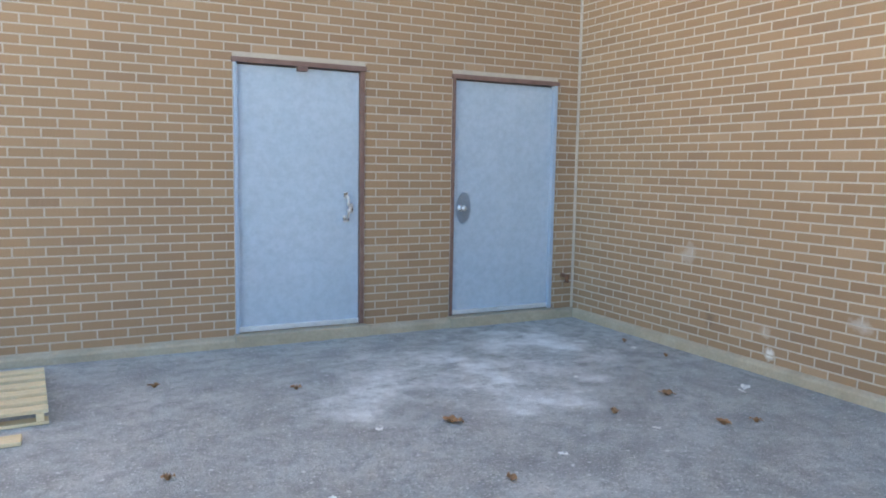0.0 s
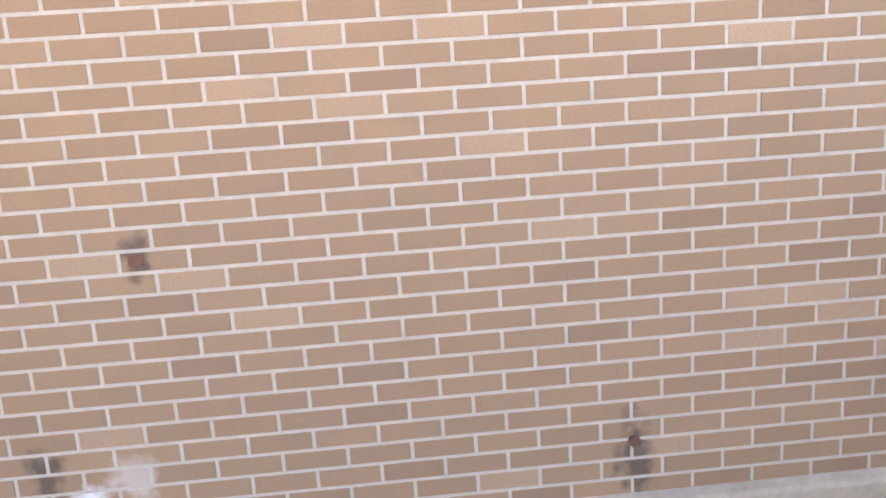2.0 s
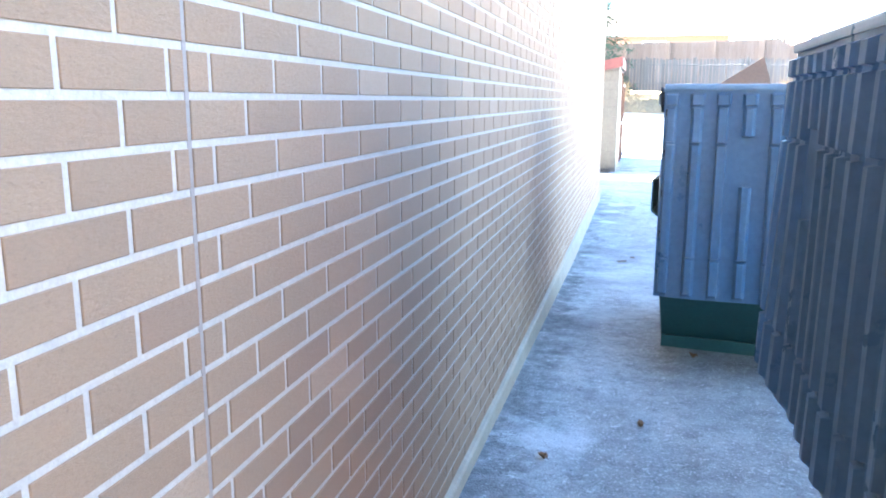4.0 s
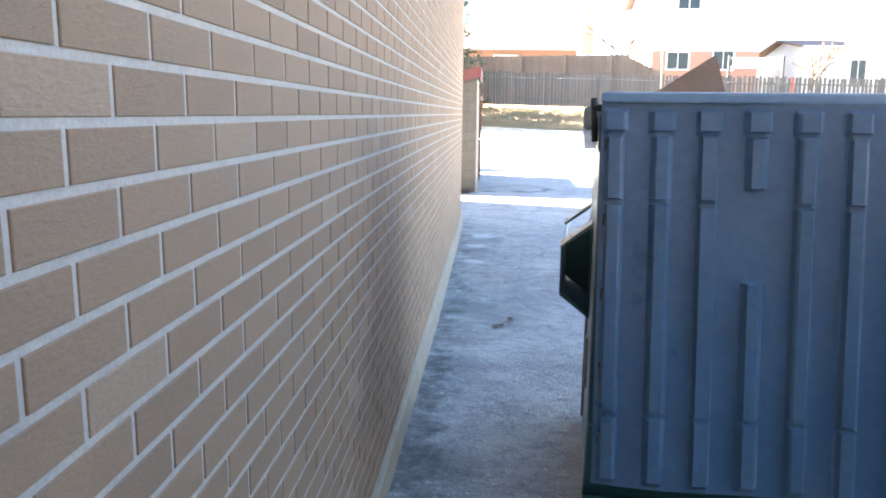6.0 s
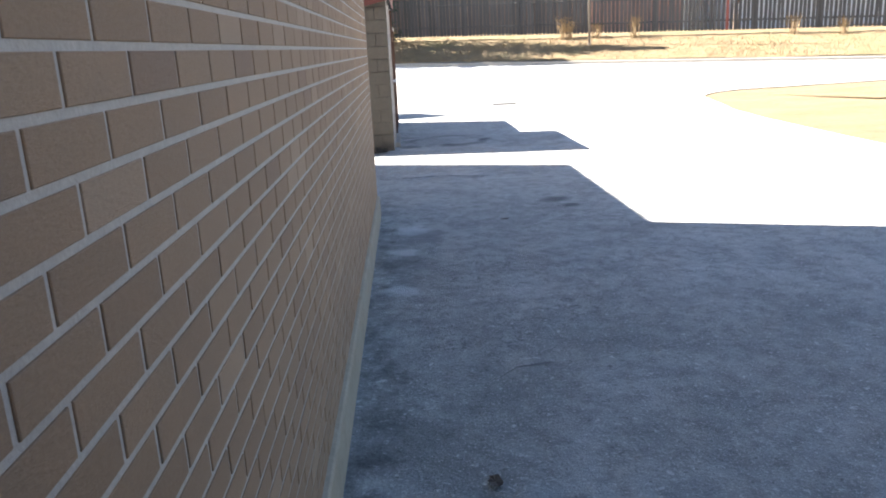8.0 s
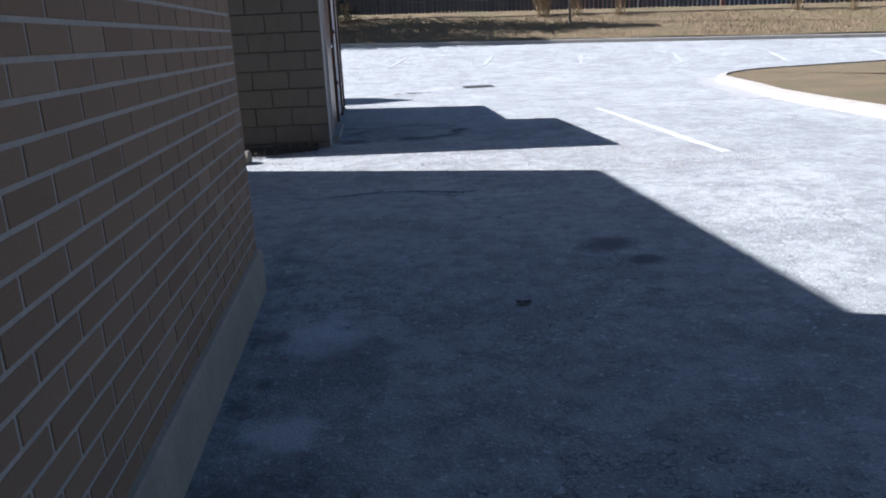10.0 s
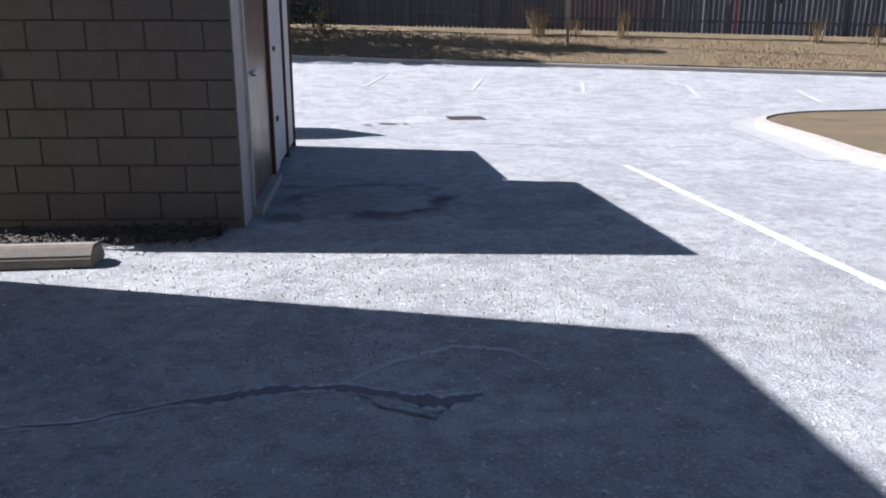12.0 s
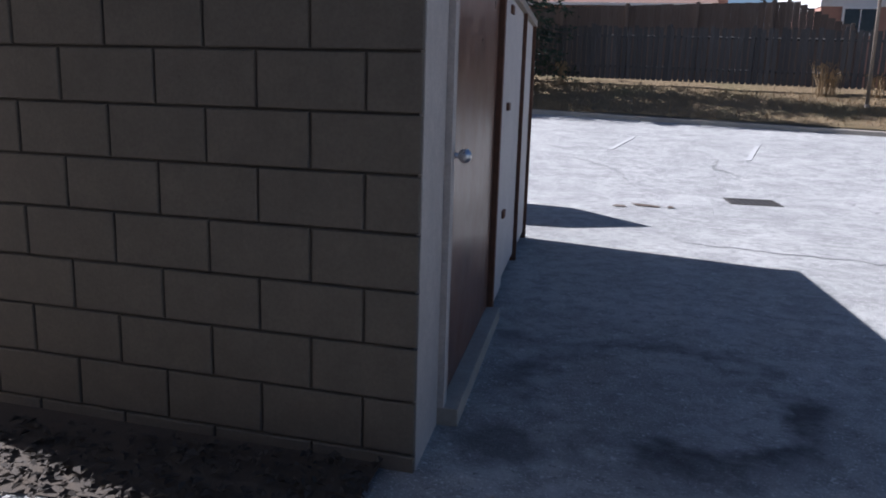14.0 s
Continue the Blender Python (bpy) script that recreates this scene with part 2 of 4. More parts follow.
    crack = n.math("ABSOLUTE", n.math("SUBTRACT", n.noise(0.55, 7, 0.65), 0.5))
    c = n.mix(n.math("MULTIPLY", n.ramp(crack, 0.0, 0.0035, 1.0, 0.0), n.ramp(n.noise(0.35, 2), 0.56, 0.62, 0, 0.7)), c, (0.05, 0.05, 0.05))
    h = n.math("ADD", speck, n.math("MULTIPLY", n.noise(18, 4), 1.2))
    n.bump(h, 0.9, 0.015)
    return n.done(c)


M_ASPHALT = asphalt_material()


def grass_material():
    n = Nodes("winter_grass", 0.95)
    c = n.mix(n.ramp(n.noise(1.2, 5), 0.35, 0.7), (0.155, 0.112, 0.055), (0.22, 0.16, 0.08))
    c = n.mix(n.ramp(n.noise(0.5, 4), 0.5, 0.7, 0, 0.6), c, (0.13, 0.125, 0.05))
    c = n.mix(n.ramp(n.noise(35, 4, 0.8), 0.5, 0.7, 0, 0.7), c, (0.12, 0.08, 0.04))
    n.bump(n.noise(40, 4, 0.8), 1.0, 0.04)
    return n.done(c)


M_GRASS = grass_material()


def fence_material(name, a, b):
    n = Nodes(name, 0.9)
    c = n.mix(n.random(), a, b)
    c = n.mix(n.ramp(n.noise(12, 5, 0.7, (2, 2, 0.15)), 0.4, 0.7, 0, 0.6), c, tuple(v * 0.5 for v in a))
    n.bump(n.noise(40, 4, 0.7, (2, 2, 0.1)), 0.4, 0.004)
    return n.done(c)


M_FENCE = fence_material("weathered_fence", (0.065, 0.062, 0.06), (0.10, 0.095, 0.09))
M_FENCEB = fence_material("brown_board_fence", (0.13, 0.10, 0.08), (0.17, 0.135, 0.11))
M_FENCER = fence_material("red_fence_board", (0.22, 0.07, 0.05), (0.24, 0.08, 0.06))


# ---- mesh helpers ----
def box(bm, x0, y0, z0, x1, y1, z1, bevel=0.0):
    made = bmesh.ops.create_cube(bm, size=1.0)["verts"]
    for v in made:
        v.co = Vector((x0 + (v.co.x + 0.5) * (x1 - x0), y0 + (v.co.y + 0.5) * (y1 - y0), z0 + (v.co.z + 0.5) * (z1 - z0)))
    if bevel:
        edges = list({e for v in made for e in v.link_edges})
        bmesh.ops.bevel(bm, geom=edges, offset=bevel, segments=2, profile=0.7, affect="EDGES")
    return made


def boxes(*dims, bevel=0.0):
    bm = bmesh.new()
    for d in dims:
        box(bm, *d, bevel=bevel)
    return bm


def tube(bm, a, b, r0, r1=None, sides=10):
    a, b = Vector(a), Vector(b)
    m = Matrix.Translation((a + b) / 2) @ (b - a).to_track_quat("Z", "Y").to_matrix().to_4x4()
    return bmesh.ops.create_cone(bm, cap_ends=True, segments=sides, radius1=r0, radius2=r0 if r1 is None else r1, depth=(b - a).length, matrix=m)["verts"]


def prism(bm, outline, axis, lo, hi):
    """Extrudes a flat outline along an axis; the outline is in the two other axes, in order."""
    def at(p, q):
        return {"x": (q, p[0], p[1]), "y": (p[0], q, p[1]), "z": (p[0], p[1], q)}[axis]
    a = [bm.verts.new(at(p, lo)) for p in outline]
    b = [bm.verts.new(at(p, hi)) for p in outline]
    k = len(outline)
    bm.faces.new(a)
    bm.faces.new(b[::-1])
    for i in range(k):
        bm.faces.new((a[i], b[i], b[(i + 1) % k], a[(i + 1) % k]))


def mesh_of(bm, name, material, smooth=False):
    bmesh.ops.recalc_face_normals(bm, faces=bm.faces)
    me = bpy.data.meshes.new(name)
    bm.to_mesh(me)
    bm.free()
    me.materials.append(material)
    if smooth:
        for p in me.polygons:
            p.use_smooth = True
    return me


def part(name, bm, material, parent, label="", smooth=False):
    ob = new(name, mesh_of(bm, name, material, smooth))
    ob.parent = parent
    if label:
        ob["label"] = label
    return ob


def thing(name, bm, material, label, category, group="", kind="", smooth=False):
    return tagged(new(name, mesh_of(bm, name, material, smooth)), label, category, group, kind)


def empty(name, label, category, group="", place=None):
    ob = tagged(new(name), label, category, group)
    if place is not None:
        ob.matrix_basis = place
    return ob


# ---- ground ----
CURB_A, CURB_U = Vector((0.57, -44.1)), Vector((-0.963, 0.27)).normalized()
CURB_N = Vector((CURB_U.y * -1, CURB_U.x)) * 1.0


def beyond(x, y):
    return (Vector((x, y)) - CURB_A).dot(CURB_N)


def ground_z(x, y):
    d = beyond(x, y)
    if d <= 0:
        return max(0.0, 0.09 * (-34.0 - y))
    yc = y - CURB_N.y * d
    return max(0.0, 0.09 * (-34.0 - yc)) + 0.25 * min(d, 4.5) + 0.12 * min(1, d * 8)


def along(s, d):
    p = CURB_A + CURB_U * s + CURB_N * d
    return p.x, p.y


def fall(y):
    """The alley drops towards the lot."""
    return -0.2 * max(0.0, min(1.0, (-7.0 - y) / 7.0))


def build_ground():
    bm = bmesh.new()
    xs = [-400, -120, -60, -40, -30, -24, -20, -16, -12, -8, -4, 0, 4, 8, 14, 24, 60, 120, 400]
    ys = [60, 20, 0, -7, -10.5, -14, -20, -30, -34, -36, -38, -40, -42, -44, -46, -60]
    grid = [[bm.verts.new((x, y, max(0.0, 0.09 * (-34.0 - max(y, -47))) + fall(y))) for x in xs] for y in ys]
    for i in range(len(ys) - 1):
        for j in range(len(xs) - 1):
            bm.faces.new((grid[i][j], grid[i][j + 1], grid[i + 1][j + 1], grid[i + 1][j]))
    bm2 = bm
    far = [bm2.verts.new((x, -600, 1.17)) for x in xs]
    for j in range(len(xs) - 1):
        bm2.faces.new((grid[-1][j], grid[-1][j + 1], far[j + 1], far[j]))
    thing("ground", bm, M_ASPHALT, "worn pale grey asphalt yard with cracks and stains", "ground", kind="structure")
    # grass bank behind the kerb
    bm = bmesh.new()
    rows = []
    ds = [0.16, 0.5, 1.2, 2.0, 2.8, 3.6, 4.6, 14, 40]
    for d in ds:
        row = []
        for k in range(61):
            s = -25 + k * 1.6
            x, y = along(s, d)
            z = ground_z(x, y) + noise.noise((x * 0.6, y * 0.6, 0)) * 0.06 * (d < 5)
            row.append(bm.verts.new((x, y, z)))
        rows.append(row)
    for a, b in zip(rows, rows[1:]):
        for k in range(60):
            bm.faces.new((a[k], a[k + 1], b[k + 1], b[k]))
    thing("grass_bank", bm, M_GRASS, "dry brown winter grass bank below a fence", "grass", kind="structure", smooth=True)
    bm = bmesh.new()
    rows = []
    for d, up in ((-0.02, -0.05), (0.0, 0.11), (0.03, 0.13), (0.17, 0.13), (0.19, -0.05)):
        row = []
        for k in range(61):
            s = -25 + k * 1.6
            x, y = along(s, d)
            x0, y0 = along(s, -0.05)
            row.append(bm.verts.new((x, y, ground_z(x0, y0) + up)))
        rows.append(row)
    for a, b in zip(rows, rows[1:]):
        for k in range(60):
            bm.faces.new((a[k], a[k + 1], b[k + 1], b[k]))
    thing("kerb_back", bm, M_KERB, "low weathered concrete kerb along the grass bank", "kerb", kind="structure")


build_ground()


# ---- grass island with kerb ----
def arc_points():
    pts = [(-6.3, -19.0), (-6.4, -22.5), (-6.55, -25.0), (-6.75, -26.8), (-7.1, -28.2)]
    cx, cy, r = -10.6, -29.4, 3.2
    for k in range(1, 10):
        a = radians(-4 + k * 10.5)
        pts.append((cx + r * math.cos(a), cy - r * math.sin(a)))
    pts += [(-14, -33.2), (-20, -34.2), (-34, -35.5)]
    return pts


def build_island():
    pts = arc_points()
    n = len(pts)
    off = []
    for i in range(n):
        a, b = Vector(pts[max(0, i - 1)]), Vector(pts[min(n - 1, i + 1)])
        t = (b - a).normalized()
        inward = Vector((t.y, -t.x))
        if inward.dot(Vector((-14, -26)) - Vector(pts[i])) < 0:
            inward = -inward
        off.append(Vector(pts[i]) + inward * 0.16)
    bm = bmesh.new()
    def z_at(p):
        return max(0.0, 0.09 * (-34.0 - p[1]))
    rows = []
    for which, z in ((pts, -0.04), (pts, 0.11), (off, 0.13), (off, -0.04)):
        rows.append([bm.verts.new((p[0], p[1], z_at(p) + z)) for p in which])
    for a, b in zip(rows, rows[1:]):
        for k in range(n - 1):
            bm.faces.new((a[k], a[k + 1], b[k + 1], b[k]))
    pan = bmesh.new()
    edge = [pan.verts.new((p[0], p[1], z_at(p) + 0.004)) for p in pts[3:]]
    rim = [pan.verts.new((2 * p[0] - q.x + (p[0] - q.x) * 1.7, 2 * p[1] - q.y + (p[1] - q.y) * 1.7, z_at(p) + 0.006)) for p, q in zip(pts[3:], off[3:])]
    for k in range(len(edge) - 1):
        pan.faces.new((edge[k], edge[k + 1], rim[k + 1], rim[k]))
    thing("gutter_pan", pan, M_GUTTER, "pale concrete gutter pan along the island kerb", "gutter", kind="structure")
    thing("kerb_island", bm, M_KERB, "curved concrete kerb round a grass island", "kerb", kind="structure")
    bm = bmesh.new()
    hub = [bm.verts.new((p.x, p.y, z_at(p) + 0.10)) for p in off]
    inner = [bm.verts.new((p.x - 4 * (1 if i < 9 else 0.3), p.y + (0 if i < 6 else 5), 0.22)) for i, p in enumerate(off)]
    for k in range(n - 1):
        bm.faces.new((hub[k], hub[k + 1], inner[k + 1], inner[k]))
    core = [bm.verts.new((-40, -18, 0.2)), bm.verts.new((-40, -30, 0.2))]
    bm.faces.new([inner[k] for k in range(n)] + [core[1], core[0]])
    thing("grass_island", bm, M_GRASS, "brown dormant grass island inside a kerb", "grass", kind="structure")


build_island()

# ---- brick building ----
BL, CH, MJ = 0.2032, 0.0677, 0.0115       # brick module, course, joint
WALL_H, END_Y, LEDGE = 7.68, -19.07, 0.085
Y_PHASE, Z_PHASE = -0.096, 0.0716
Y_PHASE_FAR = -9.750
JOINTS_B = (-7.25, -11.70)
DOORS = ((-3.20, -2.15), (-1.34, -0.25))
DOOR_Z0, DOOR_Z1 = 0.095, 2.20


def backing(name, bm, label):
    return thing(name, bm, M_MORTAR, label, "wall", kind="structure")


wall_b = backing("wall_east", boxes((0.0022, END_Y, -0.6, 0.30, 0.30, WALL_H)), "tan running-bond brick wall with pale mortar joints")
wall_a_dims = [(-14, 0.0035, -0.2, DOORS[0][0], 0.30, WALL_H), (DOORS[0][1], 0.0035, -0.2, DOORS[1][0], 0.30, WALL_H), (DOORS[1][1], 0.0035, -0.2, 0.006, 0.30, WALL_H)]
for x0, x1 in DOORS:
    wall_a_dims += [(x0, 0.0035, DOOR_Z1, x1, 0.30, WALL_H), (x0, 0.0035, -0.2, x1, 0.30, DOOR_Z0 - 0.01)]
wall_a = backing("wall_north", boxes(*wall_a_dims), "tan brick wall holding two grey steel doors")
thing("wall_end", boxes((0.301, END_Y, -0.6, 2.2, END_Y + 0.3, WALL_H)), M_MORTAR, "return wall at the end of the brick building", "wall", kind="structure")
thing("wall_recess", boxes((2.2, -23.3, -0.6, 12.0, END_Y - 0.01, 3.92)), M_MORTAR, "lower recessed wing of the building", "wall", kind="structure")
thing("roof_main", boxes((-0.04, END_Y - 0.09, WALL_H, 12.0, 8.0, WALL_H + 0.12), (-14, -0.04, WALL_H, -0.041, 8.0, WALL_H + 0.12)), M_ROOFING, "flat roof edge of the brick building", "roof", kind="structure")
thing("wall_back_inside", boxes((2.3, END_Y + 0.31, -0.2, 12.0, -0.1, WALL_H - 0.02), (-14, 0.6, -0.2, 12, 8, WALL_H - 0.02)), M_MORTAR, "plain inner mass of the building", "wall", kind="structure")


def courses(k=0):
    while Z_PHASE + k * CH < WALL_H - 0.03:
        yield k, Z_PHASE + k * CH + MJ / 2, Z_PHASE + (k + 1) * CH - MJ / 2
        k += 1


def spans(lo, hi, phase, k, cuts):
    """Brick spans from lo to hi in course k, cut at joints."""
    edges = sorted([lo, hi, *[c for c in cuts if lo < c < hi]])
    for a, b in zip(edges, edges[1:]):
        i = math.floor((a - phase) / BL) - 1
        while True:
            s = phase + (i + 0.5 * (k % 2)) * BL
            e = s + BL
            if s >= b:
                break
            p, q = max(s, a) + MJ / 2, min(e, b) - MJ / 2
            if q - p > 0.03:
                yield p, q
            i += 1


def brick_solid(verts, faces, axis, p, q, z0, z1, proud):
    """A brick face with chamfered edges, standing out of the mortar."""
    n = len(verts)
    c = 0.0012
    def at(u, d, z):
        return (d, u, z) if axis == "x" else (u, d, z)
    for u0, u1, a, b, d in ((p, q, z0, z1, 0.010), (p, q, z0, z1, -proud + c), (p + c, q - c, z0 + c, z1 - c, -proud)):
        verts += [at(u0, d, a), at(u1, d, a), at(u1, d, b), at(u0, d, b)]
    for r in (0, 4):
        for i in range(4):
            j = (i + 1) % 4
            faces.append((n + r + i, n + r + j, n + r + 4 + j, n + r + 4 + i))
    faces.append((n + 8, n + 9, n + 10, n + 11))


def brick_mesh(name, verts, faces):
    me = bpy.data.meshes.new(name)
    me.from_pydata(verts, [], faces)
    bm = bmesh.new()
    bm.from_mesh(me)
    bmesh.ops.recalc_face_normals(bm, faces=bm.faces)
    bm.to_mesh(me)
    bm.free()
    me.materials.append(M_BRICK)
    return me


def near_stretch(y, k):
    return -11.6 < y < -8.6 and 10 <= k <= 23


loose = []
rng = random.Random(4)
verts, faces = [], []
for k, z0, z1 in courses(-1):
    for p, q in (*spans(END_Y, JOINTS_B[0], Y_PHASE_FAR, k, JOINTS_B), *(spans(JOINTS_B[0], -0.012, Y_PHASE, k, ()) if k >= 0 else ())):
        if near_stretch((p + q) / 2, k):
            loose.append((p, q, z0, z1))
        else:
            brick_solid(verts, faces, "x", p, q, z0, z1, rng.uniform(0.0, 0.001))
ob = new("bricks", brick_mesh("bricks", verts, faces))
ob.parent = wall_b
ob["kind"] = "stuff"
verts, faces = [], []
for k, z0, z1 in courses():
    for p, q in spans(-14, -0.012, -0.012, k, ()):
        pieces = [(p, q)]
        if z1 > DOOR_Z0 - 0.02 and z0 < DOOR_Z1 + 0.01:
            for x0, x1 in DOORS:
                pieces = [s for a, b in pieces for s in ((a, min(b, x0 - 0.006)), (max(a, x1 + 0.006), b)) if s[1] - s[0] > 0.02]
        for a, b in pieces:
            brick_solid(verts, faces, "y", a, b, z0, z1, rng.uniform(0.0, 0.001))
ob = new("bricks", brick_mesh("bricks_north", verts, faces))
ob.parent = wall_a
ob["kind"] = "stuff"
# control joints and corner bead
for y in JOINTS_B:
    thing("control_joint", boxes((0.0015, y - 0.005, LEDGE, 0.012, y + 0.005, WALL_H - 0.02)), M_CAULK, "grey caulked vertical control joint in brickwork", "joint", kind="structure")
thing("corner_caulk", boxes((-0.014, -0.014, LEDGE, 0.006, 0.006, WALL_H - 0.02)), M_MORTAR, "pale mortar bead in the wall corner", "joint", kind="structure")


def ledge(name, outline, axis, lo, hi):
    bm = bmesh.new()
    prism(bm, outline, axis, lo, hi)
    return thing(name, bm, M_CONCRETE, "tan concrete footing ledge along the wall base", "footing", kind="structure")


ledge("baseboard_east", [(0.006, -0.1), (-0.05, -0.1), (-0.045, 0.055), (-0.035, 0.07), (0.006, LEDGE + 0.003)], "y", JOINTS_B[0], -0.07)
ledge("baseboard_alley", [(0.006, -0.5), (-0.03, -0.5), (-0.024, 0.0), (-0.016, 0.010), (0.006, 0.016)], "y", END_Y, JOINTS_B[0] - 0.003)
ledge("baseboard_north", [(0.006, -0.1), (-0.07, -0.1), (-0.066, 0.05), (-0.055, 0.065), (0.006, LEDGE)], "x", -14, 0.005)


# ---- steel doors ----
def steel_door(name, x0, x1, hinge_right, label):
    ob = empty(name, label, "door", place=pose(0, 0, 0))
    ob["kind"] = "structure"
    w = 0.05
    z0, z1 = DOOR_Z0, DOOR_Z1
    left, right = (M_JAMB, M_FRAME) if hinge_right == 0 else (M_FRAME, M_JAMB)
    part("jamb", boxes((x0, -0.012, z0, x0 + w * 0.55, 0.14, z1), bevel=0.003), left, ob)
    part("jamb", boxes((x1 - w * 0.75, -0.012, z0, x1, 0.14, z1), bevel=0.003), right, ob)
    part("head", boxes((x0 - 0.012, -0.022, z1 - 0.035, x1 + 0.012, 0.14, z1 + 0.004), bevel=0.004), M_FRAME, ob, "rust-brown painted door head")
    leaf = part("leaf", boxes((x0 + w * 0.6, 0.02, z0 + 0.015, x1 - w * 0.8, 0.065, z1 - 0.045), bevel=0.003), M_DOOR, ob, "flush blue-grey painted steel leaf")
    part("door_sweep", boxes((x0 + w * 0.6, 0.004, z0 + 0.005, x1 - w * 0.8, 0.021, z0 + 0.045), bevel=0.002), M_ALU, leaf, "bright aluminium door sweep")
    part("sill", boxes((x0 - 0.02, -0.085, -0.1, x1 + 0.02, 0.14, z0 - 0.004), bevel=0.008), M_CONCRETE, ob, "worn concrete sill")
    if hinge_right:
        for z in (0.35, 1.15, 1.9):
            bm = bmesh.new()
            tube(bm, (x1 - w * 0.8, 0.008, z - 0.05), (x1 - w * 0.8, 0.008, z + 0.05), 0.012)
            part("hinge", bm, M_JAMB, leaf)
    return ob, leaf


d1, leaf = steel_door("door_1", *DOORS[0], 0, "closed flush blue-grey steel door with pull handle")
hx = -2.30
bm = bmesh.new()
for a, b, r in (((hx, 0.02, 1.16), (hx, -0.035, 1.15), 0.010), ((hx, -0.035, 1.15), (hx + 0.004, -0.045, 1.07), 0.010), ((hx + 0.004, -0.045, 1.07), (hx, -0.035, 0.99), 0.010), ((hx, -0.035, 0.99), (hx, 0.02, 0.98), 0.010)):
    tube(bm, a, b, r)
part("pull_handle", bm, M_STEEL, leaf, "worn chrome pull handle", True)
part("handle_plate", boxes((hx - 0.025, 0.012, 0.95, hx + 0.025, 0.021, 1.0), (hx - 0.018, 0.012, 1.14, hx + 0.018, 0.021, 1.19), (hx + 0.035, 0.008, 1.02, hx + 0.06, 0.021, 1.1), bevel=0.003), M_STEEL, leaf)
part("closer_bracket", boxes((-2.71, -0.03, DOOR_Z1 - 0.07, -2.63, 0.02, DOOR_Z1 - 0.036), bevel=0.004), M_FRAME, d1)
d2, leaf = steel_door("door_2", *DOORS[1], 1, "closed flush blue-grey steel door with round knob")
kx = -1.235
bm = bmesh.new()
bmesh.ops.create_cone(bm, cap_ends=True, segments=32, radius1=0.5, radius2=0.5, depth=0.004, matrix=pose(kx + 0.03, 0.0175, 1.05, 90) @ Matrix.Diagonal((0.15, 0.28, 1, 1)))
part("scratch_plate", bm, simple("tarnished_plate", (0.25, 0.31, 0.40), (0.32, 0.38, 0.46), 8, 0.35, 0.6, 0.05), leaf, "oval dull grey wear plate")
bm = bmesh.new()
tube(bm, (kx, 0.02, 1.05), (kx, -0.03, 1.05), 0.012)
bmesh.ops.create_uvsphere(bm, u_segments=20, v_segments=12, radius=0.027, matrix=pose(kx, -0.045, 1.05))
tube(bm, (kx, 0.021, 1.05), (kx, 0.008, 1.05), 0.033, 0.03, 20)
part("knob", bm, M_STEEL, leaf, "round chrome knob", True)

# pipe stub with elbow by the corner
bm = bmesh.new()
tube(bm, (-0.13, 0.02, 0.40), (-0.13, -0.09, 0.40), 0.018)
tube(bm, (-0.13, -0.085, 0.415), (-0.13, -0.085, 0.34), 0.022)
tube(bm, (-0.155, -0.085, 0.40), (-0.105, -0.085, 0.40), 0.012)
thing("hose_tap", bm, M_RUST, "small rusty hose tap on the brick wall", "tap", smooth=True)
# drain stub in the east wall
bm = bmesh.new()
tube(bm, (0.03, -4.11, 0.99), (-0.012, -4.11, 0.99), 0.022)
thing("wall_pipe", bm, M_RUST, "short blackened pipe end in brick wall", "pipe")
bm = bmesh.new()
tube(bm, (0.03, -5.59, 0.27), (-0.012, -5.59, 0.27), 0.02)
thing("wall_pipe", bm, M_RUST, "short blackened pipe end low in brick wall", "pipe")


# ---- pallet ----
def pallet(place, label):
    ob = empty("pallet", label, "pallet", place=place)
    for x in (0.0, 0.5, 1.0):
        part("stringer", boxes((x, 0, 0.018, x + 0.04, 1.0, 0.062), bevel=0.004), M_PALLET, ob)
    for k in range(6):
        part("deck_board", boxes((-0.02, k * 0.165, 0.063, 1.06, k * 0.165 + 0.095, 0.085), bevel=0.004), M_PALLET, ob)
    for k in (0, 0.45, 0.91):
        part("bottom_board", boxes((-0.02, k, 0.0, 1.06, k + 0.09, 0.017), bevel=0.003), M_PALLET, ob)
    return ob


pallet(pose(-5.54, -1.42, 0.003, 0, 0, 2), "pale new pine pallet lying flat near the wall")
thing("loose_board", boxes((-5.3, -1.68, 0.003, -4.6, -1.56, 0.025), bevel=0.004), M_PALLET, "broken pale pine board on the asphalt", "board")


# ---- dumpsters ----
BIN_W = 1.83
BIN_SIDE = [(0, 0.42), (0, 1.46), (-1.66, 1.33), (-1.66, 0.45), (-1.48, -0.06), (-0.42, -0.06)]


def side_plate(x, t):
    bm = bmesh.new()
    prism(bm, BIN_SIDE, "x", x, x + t)
    return bm


def sheet(y0, z0, y1, z1, t=0.005):
    """A steel sheet between two edges across the bin."""
    bm = bmesh.new()
    prism(bm, [(y0, z0), (y1, z1), (y1 + t, z1 + t * 0.3), (y0 + t, z0 + t * 0.3)], "x", -BIN_W + 0.005, -0.005)
    return bm


